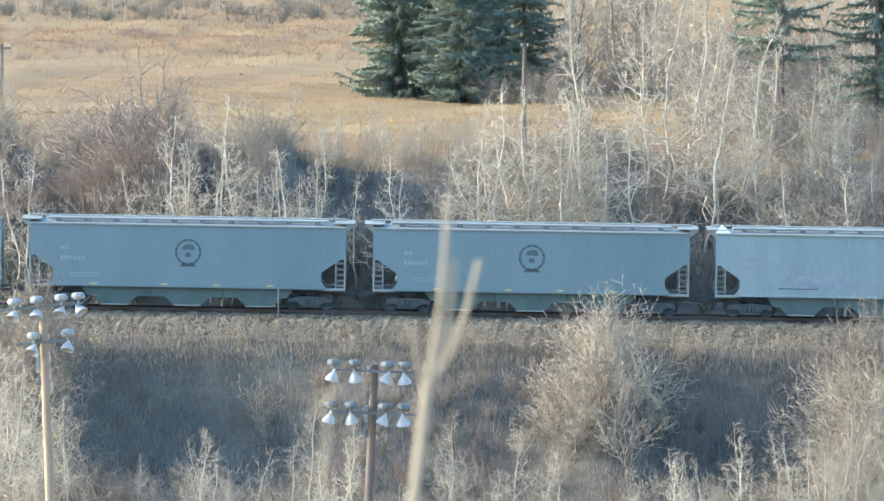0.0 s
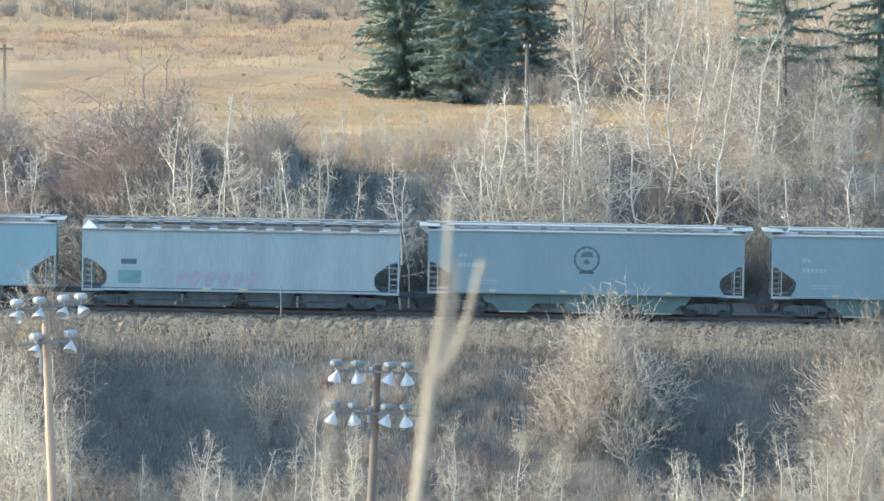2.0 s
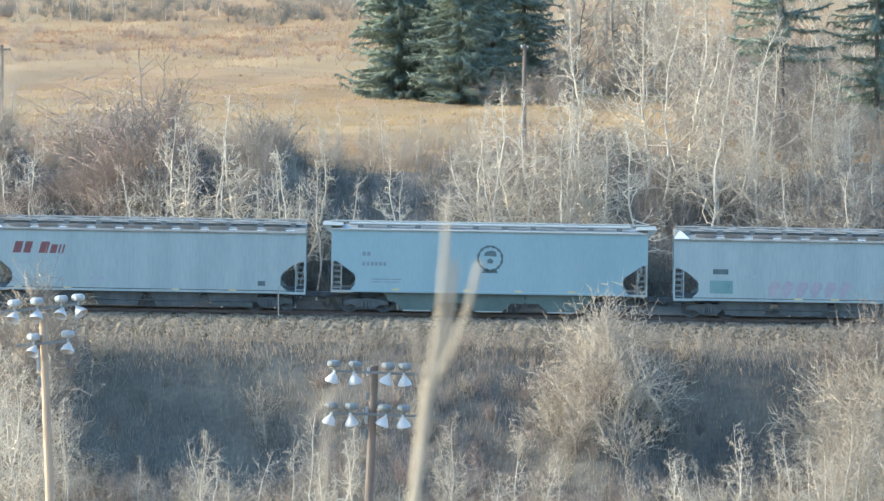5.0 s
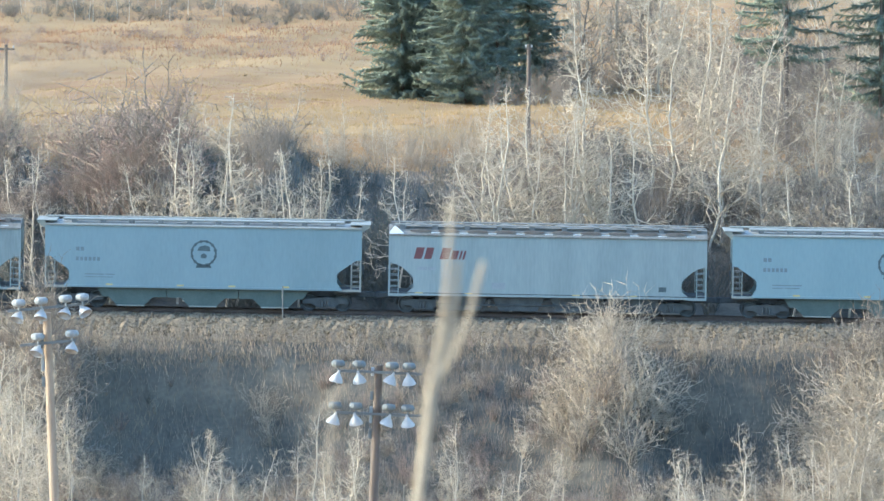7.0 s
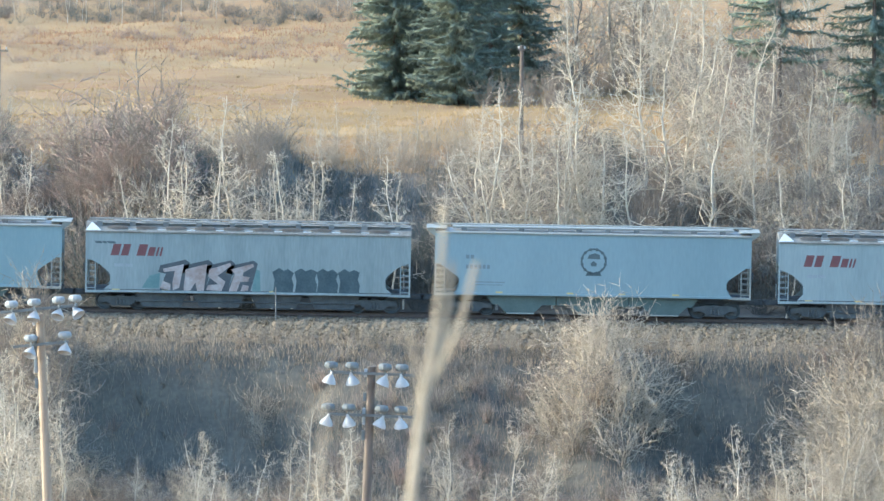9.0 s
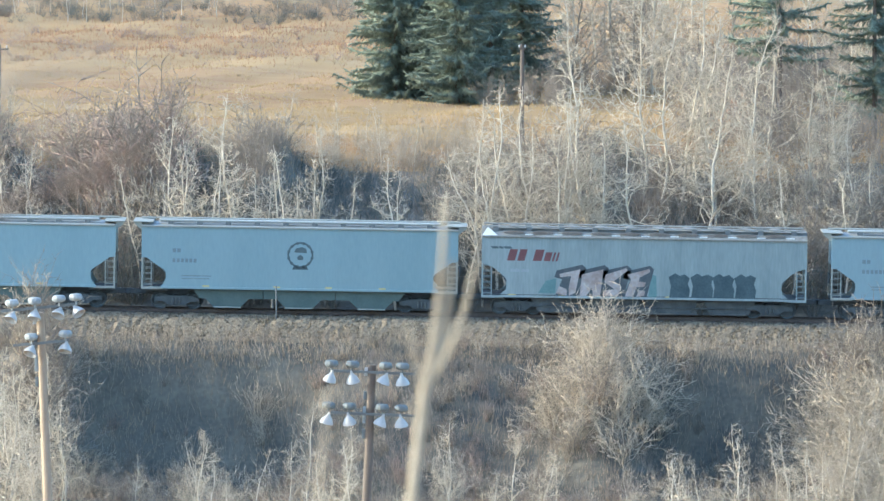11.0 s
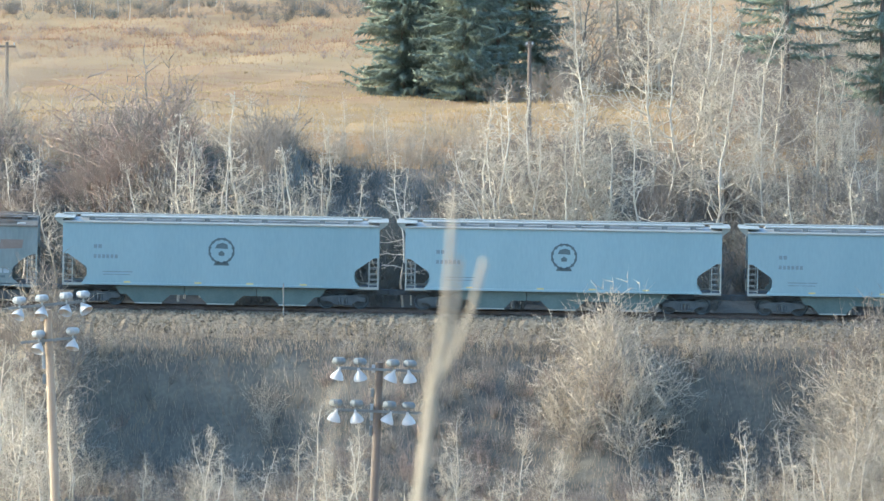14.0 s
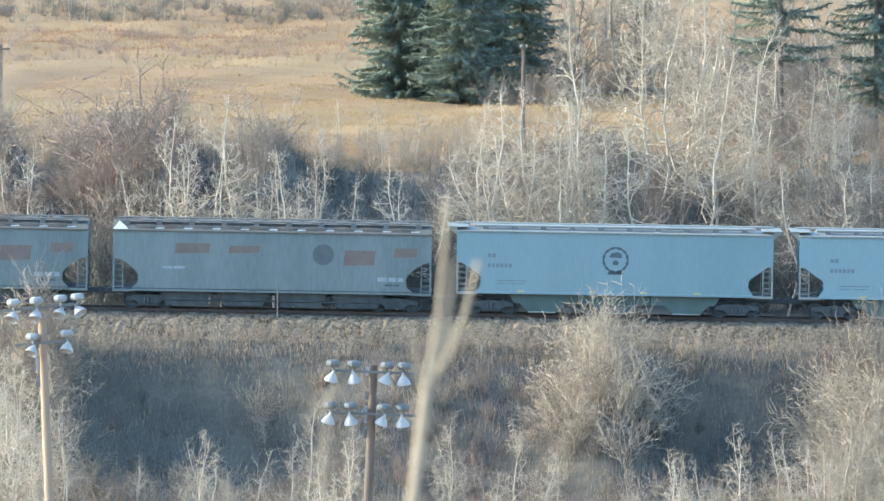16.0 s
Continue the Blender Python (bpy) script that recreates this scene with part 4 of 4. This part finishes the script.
for i in range(150):
    col, y = rng.uniform(-40, 1610), rng.uniform(-24, -5.6)
    x = place(col, y)
    if bare_hollow(x, y) and rng.random() < 0.8:
        continue
    h = rng.uniform(0.8, 2.4) * (0.7 if y > -8 else 1.0)
    kinds, lab = (SHRUBS, S_LABEL) if rng.random() < 0.62 else ((SHRUBS_PALE, SP_LABEL) if rng.random() < 0.8 else (SHRUBS_RED, SR_LABEL))
    plant_shrub(kinds, col, y, h, lab, rng.uniform(0.7, 1.1))
spots = [(rng.uniform(-40, 1610), rng.uniform(-26, -5.0), rng.uniform(0.5, 1.5), rng.uniform(0.8, 1.3)) for i in range(560)]
spots = [q for q in spots if not bare_hollow(place(q[0], q[1]), q[1]) or rng.random() < 0.25]
thicket("bank_brush", BRUSH, spots[::4], TWIG, "low grey-brown brush on the railway bank")
thicket("straw_brush", BRUSH, spots[1::4], TWIG_PALE, "low straw-coloured brush on the railway bank")
# every fourth spot is coloured dark to stand for shadow gaps on the bank
thicket("dark_bank_brush", BRUSH, spots[2::4], TWIG_SHADED, "low brush on the railway bank, dark twigs standing for shadow spots")
thicket("russet_brush", BRUSH, spots[3::4], TWIG_RED, "low russet brush on the railway bank")
# the big pale bush before the train, and the masses at both sides
for col, y, h in ((1035, -9, 3.5), (1062, -9, 3.9), (1090, -9.5, 4.2), (1118, -9.3, 4.2), (1145, -9, 3.9), (1170, -8.6, 3.1), (1085, -11, 4.2), (1050, -11, 4.0), (1022, -12, 3.7), (1000, -12, 3.0), (1125, -12, 4.2), (1080, -14, 4.3)):
    plant_shrub(SHRUBS_PALE, col, y, h, SP_LABEL, 0.9)
for col, y, h in ((40, -9, 4.2), (75, -10, 4.6), (105, -11, 4.8), (95, -13, 5.0), (70, -15, 5.2), (110, -16, 4.6), (30, -13, 5.0), (115, -9, 3.8), (985, -13, 3.6), (1060, -15, 4.6), (1100, -15, 4.4), (1020, -16, 4.4), (1110, -17, 3.8)):
    plant_shrub(SHRUBS if h > 4.5 else SHRUBS_PALE, col, y, h, S_LABEL if h > 4.5 else SP_LABEL, 0.85)
for col, y, h in ((1505, -8, 3.6), (1525, -8.5, 4.3), (1548, -9, 4.8), (1572, -9, 5.0), (1535, -10, 4.6)):
    plant_shrub(SHRUBS, col, y, h, S_LABEL, 0.75)
for i in range(26):
    plant_shrub(SHRUBS_PALE, rng.uniform(1470, 1640), rng.uniform(-24, -8), rng.uniform(3.5, 5.5), SP_LABEL, 0.9)
for i in range(26):
    plant_tree(SAPLINGS, 1395 + 230 * rng.random() ** 0.6, rng.uniform(-46, -30), rng.uniform(3.6, 7.0), 10.0, "pale leafless sapling in sun on the valley floor", name="sapling")
for i in range(14):
    plant_tree(SAPLINGS, rng.uniform(-60, 130), rng.uniform(-40, -20), rng.uniform(5.0, 9.5), 12.0, "white-limbed leafless poplar at the foot of the bank")
for i in range(26):
    plant_tree(SAPLINGS, rng.uniform(150, 1420), rng.uniform(-46, -26), rng.uniform(3.0, 5.6), 9.5, "pale leafless sapling in sun on the valley floor", name="sapling")
for col, y, h in ((600, -40, 6.4), (630, -42, 6.2), (582, -38, 5.6), (1190, -40, 4.6), (1228, -42, 5.0), (1305, -38, 6.0), (1345, -42, 4.6), (1400, -40, 5.4), (1445, -38, 6.2), (352, -36, 4.8), (880, -40, 4.2), (240, -36, 4.2)):
    plant_tree(ASPENS, col, y, h, 10.0, "pale leafless sapling in sun on the valley floor", name="sapling")
for col, y, h in ((8, -32, 8.6), (34, -30, 7.6), (-16, -34, 9.0), (60, -36, 6.4)):
    plant_tree(POPLARS, col, y, h, 12.0, "white-limbed leafless poplar at the foot of the bank")
for col, y, h in ((350, -34, 5.0), (1305, -36, 6.2), (1190, -38, 5.0)):
    plant_tree(SAPLINGS, col, y, h, 10.0, "pale leafless sapling in sun on the valley floor", name="sapling")
for col, y, h in ((460, -8, 2.6), (470, -9, 2.4), (180, -6, 1.8), (172, -6.4, 1.6), (265, -20, 2.2), (1215, -5.8, 1.5), (1240, -6, 1.6), (366, -2.4, 0.35), (921, -2.3, 0.4), (215, -20, 1.8), (250, -21, 2.0), (290, -22, 1.6), (330, -21, 1.9), (385, -20, 1.7), (415, -22, 2.0),
                 (1165, -19, 1.8), (1200, -21, 2.0), (1245, -22, 1.6), (1290, -21, 1.9), (1340, -20, 1.7), (1385, -21, 2.2)):
    plant_shrub(SHRUBS_PALE, col, y, h, SP_LABEL, 0.6)


# ---- grass and weeds ----
def blades(name, n, x, y, low, high, thin, mat, label, tilt=0.35):
    """Three-sided tapered stalks on the ground."""
    z = ground_z(x, y)
    h = rng.uniform(low, high, n)
    lean = rng.normal(0, tilt, (n, 2)) * h[:, None]
    base = np.stack([x, y, z - 0.05], axis=1)
    tip = base + np.stack([lean[:, 0], lean[:, 1], h], axis=1)
    verts = np.zeros((n, 4, 3))
    a0 = rng.uniform(0, 6.28, n)
    for k in range(3):
        verts[:, k] = base + np.stack([np.cos(a0 + k * 2.094) * thin, np.sin(a0 + k * 2.094) * thin, np.zeros(n)], axis=1)
    verts[:, 3] = tip
    b = np.arange(n)[:, None] * 4
    faces = np.stack([np.hstack([b, b + 1, b + 3]), np.hstack([b + 1, b + 2, b + 3]), np.hstack([b + 2, b, b + 3])], axis=1).reshape(-1, 3)
    return tagged(new(name, array_mesh(name, verts.reshape(-1, 3), faces, mat)), label, "grass", kind="stuff")


def wedge(n, y0, y1, margin=1.08, soft=0.0):
    y = rng.uniform(y0, y1, n) + rng.normal(0, 1, n) * soft
    x = rng.uniform(-1, 1, n) * 784 * margin / FOCAL * (y - EYE[1])
    return x, y


x, y = wedge(56000, 32, 190)
blades("meadow_grass", 56000, x, y, 0.05, 0.20, 0.035, BLADE, "dry tan meadow grass")
x, y = wedge(22000, 46, 90)
blades("low_meadow_grass", 22000, x, y, 0.12, 0.36, 0.022, BLADE, "dry tan grass at the lower edge of the meadow")
x, y = wedge(16000, 88, 122, soft=9)
blades("pale_meadow_grass", 16000, x, y, 0.08, 0.24, 0.035, BLADE_PALE, "pale yellow dry grass across the meadow")
x, y = wedge(18000, 146, 174, soft=8)
blades("russet_grass", 18000, x, y, 0.12, 0.4, 0.032, BLADE_RED, "russet dry grass at the top of the meadow")
x, y = wedge(28000, -26, -4.2)
blades("bank_weeds", 28000, x, y, 0.2, 0.95, 0.016, WEED, "dead brown weeds on the railway bank", 0.28)
x, y = wedge(8000, -6.5, -3.0)
blades("shoulder_grass", 8000, x, y, 0.15, 0.55, 0.018, STRAW, "straw-coloured dry grass along the ballast shoulder")
x, y = wedge(18000, 16, 46)
blades("slope_weeds", 18000, x, y, 0.3, 1.1, 0.018, WEED, "dead brown weeds behind the track")


# ---- spruces ----
def spruce_mesh(seed, high, wide, low=0.02, whorls=34, droop=0.25, sparse=1.0):
    rng = np.random.default_rng(seed)
    wood, needles = [], []
    for i in range(8):
        f0, f1 = i / 8, (i + 1) / 8
        wood.append(((0, 0, -0.3 + f0 * high), (0, 0, -0.3 + f1 * high), 0.2 * (1 - f0) + 0.02, 0.2 * (1 - f1) + 0.02))
    for wv in range(whorls):
        f = low + (0.99 - low) * wv / whorls
        reach = wide * (1 - f) ** 0.85 + 0.15
        count = int((11 if f < 0.7 else 7) * sparse)
        for b in range(count):
            t = rng.uniform(0, 6.28)
            L = reach * rng.uniform(0.5, 1.06)
            d = np.array([math.cos(t), math.sin(t), -droop * rng.uniform(-0.4, 1.5)])
            p = np.array([0, 0, f * high + rng.normal(0, 0.3)])
            steps = max(3, int(L / 0.42))
            for s in range(steps):
                q = p + d * L / steps
                d = d + np.array([0, 0, 0.045])
                wood.append((p, q, 0.02 * (1 - s / steps) + 0.006, 0.03 * (1 - (s + 1) / steps) + 0.006))
                side = np.array([-math.sin(t), math.cos(t), 0])
                for k in range(22):
                    g = rng.uniform(0, 1)
                    a = p + (q - p) * g
                    sgn = 1 if k % 2 else -1
                    m = d / np.linalg.norm(d) * rng.uniform(0.5, 1.0) + side * sgn * rng.uniform(0.3, 1.0) + np.array([0, 0, rng.normal(-0.35, 0.55)])
                    ln = rng.uniform(0.14, 0.52) * (1.15 - 0.45 * s / steps)
                    needles.append((a, a + m * ln, 0.042))
                p = q
    return array_mesh("trunk", *tubes(wood, 4), SPRUCE_BARK), array_mesh("crown", *spikes(needles), NEEDLE)


def spruce(col, y, high, wide, seed, label, **more):
    ob = tagged(new("spruce_tree"), label, "conifer", "spruces of the hillside")
    for n, me in zip(("trunk", "crown"), spruce_mesh(seed, high, wide, **more)):
        o = new(n, me)
        o.parent = ob
    ob.matrix_world = Matrix.LocRotScale(on_ground(col, y), Euler((0, 0, seed * 1.7)), None)


D_LABEL = "dense blue-green spruce at the edge of the dry meadow"
spruce(705, 105, 14.0, 4.1, 1, D_LABEL)
spruce(815, 102, 15.0, 4.2, 2, D_LABEL)
spruce(760, 111, 16.0, 4.0, 3, D_LABEL)
spruce(930, 114, 15.5, 3.7, 4, D_LABEL, sparse=0.75)
spruce(875, 110, 13.5, 3.0, 5, D_LABEL, sparse=0.75)
spruce(1388, 66, 19.0, 4.2, 6, "sparse dark spruce with bare lower trunk among grey trees", low=0.24, sparse=0.5, droop=0.22, whorls=26)
spruce(1556, 66, 18.0, 4.6, 7, "dark spruce with long drooping boughs among bare trees", low=0.10, sparse=0.6, droop=0.28, whorls=28)

# ---- poles ----
def lamp_head(parent, at, spin, tilt, shell):
    """A bell-shaped reflector on a short neck, with a gear housing above the arm; tilt turns its mouth towards the valley."""
    m = Matrix.Translation(at)
    turn = Matrix.Translation((0, 0, 0.03)) @ Matrix.Rotation(radians(spin), 4, "Y") @ Matrix.Rotation(radians(tilt), 4, "X") @ Matrix.Scale(0.92, 4)
    bm = bmesh.new()
    add_lathe(bm, [(0.045, 0.22), (0.06, 0.13), (0.10, 0.06), (0.185, -0.04), (0.245, -0.15), (0.265, -0.215), (0.27, -0.245), (0.25, -0.245), (0.18, -0.06), (0.05, 0.02)], 20, m @ turn)
    head = part("reflector", bm, LAMP_WHITE, parent, "white bell-shaped lamp reflector")
    bm = bmesh.new()
    add_lathe(bm, [(0.035, 0.18), (0.035, 0.34)], 8, m)
    add_lathe(bm, [(0.10, 0.33), (0.19, 0.35), (0.235, 0.40), (0.245, 0.47), (0.22, 0.54), (0.17, 0.58)], 10, m)
    part("gear_housing", bm, shell, head, "grey ballast housing")
    return head


def floodlight_pole(col, y, top_z, rows, lean, wood, label, tilt, spins, shell, slope=0.0):
    top = place(col, y)
    rise = top_z - float(ground_z(top, y))
    x = top - math.tan(radians(lean)) * rise
    at = Vector((x, y, float(ground_z(x, y))))
    ob = tagged(new("floodlight_pole"), label, "floodlight pole")
    ob.matrix_world = Matrix.LocRotScale(at, Euler((0, radians(lean), 0)), None)
    h = (top_z - at.z) / math.cos(radians(lean))
    bm = bmesh.new()
    add_rod(bm, (0, 0, -0.5), (0, 0, h), 0.22, 0.145, sides=14)
    part("pole", bm, wood, ob, "weathered wooden pole")
    for dz, spots, half in rows:
        bm = bmesh.new()
        m = [-half, half, half, -half]
        add_prism(bm, [(x, h + dz + slope * x + e) for x, e in zip(m, (-0.045, -0.045, 0.045, 0.045))], -0.21, -0.13)
        part("crossarm", bm, BRACKET, ob, "grey steel crossarm")
        for k, sx in enumerate(spots):
            lamp_head(ob, (sx, -0.24, h + dz + slope * sx - 0.20), spins[k % 4], tilt + (0, 6, -5, 3)[k % 4], shell)
    for dz, high, shade in ((0.1, 0.3, LAMP_WHITE), (0.95, 0.3, LAMP_GREY), (1.5, 0.6, LAMP_PALE), (2.3, 0.35, LAMP_GREY)):
        bm = bmesh.new()
        add_box(bm, -0.27, -0.15, -0.07, 0.07, h - dz - high, h - dz, 0.012)
        part("junction_box", bm, shade, ob, "small grey junction box")
    return ob


def z_at(line, y):
    """The height at which the sight line numbered line crosses the depth y; 444 is the middle of the view."""
    d = y - EYE[1]
    down = math.atan2(EYE[2] - AIM[2], -EYE[1]) + math.atan((line - 444) / FOCAL)
    return EYE[2] - d * math.tan(down)


floodlight_pole(73, -140, z_at(552, -140), [(0.19, (-0.98, -0.17, 0.70, 1.30), 1.38), (-1.08, (-0.34, 0.88), 1.0)], -2.1, POLE_WOOD,
                "pale wooden floodlight pole with white bell lamps on crossarms", -30, (24, 12, 20, -34), LAMP_PALE, 0.055)
floodlight_pole(664, -140, z_at(645, -140), [(-0.25, (-1.45, -0.70, 0.48, 1.08), 1.55), (-1.75, (-1.5, -0.76, 0.42, 1.10), 1.6)], 2.4, POLE_DARK,
                "dark wooden floodlight pole with two rows of white lamps", 6, (14, -12, 20, -9), LAMP_GREY)


def line_pole(col, y, top, label, arm=0.55):
    at = on_ground(col, y)
    ob = tagged(new("utility_pole"), label, "utility pole", "poles beside the track")
    ob.matrix_world = Matrix.LocRotScale(at, Euler((0, radians(0.5), 0)), None)
    h = z_at(top, y) - at.z
    bm = bmesh.new()
    add_rod(bm, (0, 0, -0.4), (0, 0, h), 0.15, 0.105, sides=10)
    part("pole", bm, POLE_DARK, ob)
    bm = bmesh.new()
    add_box(bm, -arm, arm, -0.17, -0.09, h - 0.32, h - 0.2, 0.01)
    part("crossarm", bm, POLE_DARK, ob, "weathered wooden crossarm")
    for sx in (-0.8 * arm, 0.8 * arm):
        bm = bmesh.new()
        add_lathe(bm, [(0.02, 0.0), (0.05, 0.05), (0.055, 0.10), (0.04, 0.16), (0.01, 0.18)], 8, Matrix.Translation((sx, -0.13, h - 0.2)))
        part("insulator", bm, LAMP_WHITE, ob, "pale glass insulator")
    return ob


line_pole(929, 60, 76, "brown wooden utility pole with a pale top", 0.22)
line_pole(1, 60, 77, "brown wooden utility pole with a crossarm")
bm = bmesh.new()
add_rod(bm, (0, 0, -0.3), (0, 0, 1.3), 0.13, 0.12, sides=10)
post = part("wooden_post", bm, POLE_DARK, None)
post.matrix_world = Matrix.Translation(on_ground(1064, 58))
tagged(post, "short dark wooden post in the dry grass", "post")
bm = bmesh.new()
add_rod(bm, (0, 0, -0.3), (0, 0, 1.75), 0.035, sides=8)
marker = part("marker_post", bm, BRACKET, None)
marker.matrix_world = Matrix.Translation((place(493, -2.3), -2.3, -0.35 - GRADE * 8.5))
tagged(marker, "thin grey marker post beside the track", "post")


# ---- the near stems, close before the camera ----
def stem(name, paths, label, bark=REED):
    """A forked dry stem; each limb runs through points of (column, line) at one distance from the eye."""
    ob = tagged(new(name), label, "plant")
    dist = paths[0][1]
    ob.location = (0, EYE[1] + dist, EYE[2] - 2.4)
    for part_name, dist, r0, r1, path in paths:
        y = EYE[1] + dist
        pts = [Vector((place(col, y), y, z_at(line, y))) - ob.location for col, line in path]
        n = len(pts) - 1
        v, f = path_tube(pts, [r0 + (r1 - r0) * i / n for i in range(n + 1)], 8)
        o = new(part_name, array_mesh(part_name, v, f, bark))
        o.parent = ob
    return ob


stem("reed_plant", [("stalk", 15.0, 0.0105, 0.0085, ((690, 1480), (715, 1100), (733, 888), (745, 790), (757, 690))),
                  ("branch", 15.02, 0.0032, 0.0022, ((754, 700), (740, 630), (728, 570))),
                  ("branch", 15.0, 0.0058, 0.004, ((757, 690), (772, 600), (781, 540), (790, 440), (794, 352))),
                  ("branch", 15.0, 0.0058, 0.005, ((760, 690), (788, 600), (799, 540), (806, 462))),
                  ("branch", 15.05, 0.0052, 0.0042, ((762, 690), (806, 610), (826, 555), (850, 462)))], "pale dry forked plant stem near the camera")
stem("twiggy_plant", [("stalk", 7.0, 0.0062, 0.0045, ((-420, 3600), (-300, 1500), (-190, 700), (-60, 390), (60, 345), (150, 318), (250, 262)))],
     "thin brown dry twig near the camera", TWIG_NEAR)
stem("dry_plant", [("stalk", 7.2, 0.0030, 0.0022, ((-420, 3600), (-290, 1200), (-90, 330), (-20, 180), (60, 128), (130, 108), (200, 92))),
                   ("twig", 7.2, 0.0024, 0.0018, ((-20, 180), (40, 60), (70, -60)))], "thin pale dry stalk near the camera")
stem("grass_plant", [("stalk", 14.0, 0.0035, 0.0022, ((548, 1520), (562, 1000), (574, 800), (581, 690))),
                     ("stalk", 14.2, 0.0032, 0.002, ((600, 1500), (612, 1000), (620, 850), (625, 750)))], "thin pale dry grass stalks near the camera")


motions()
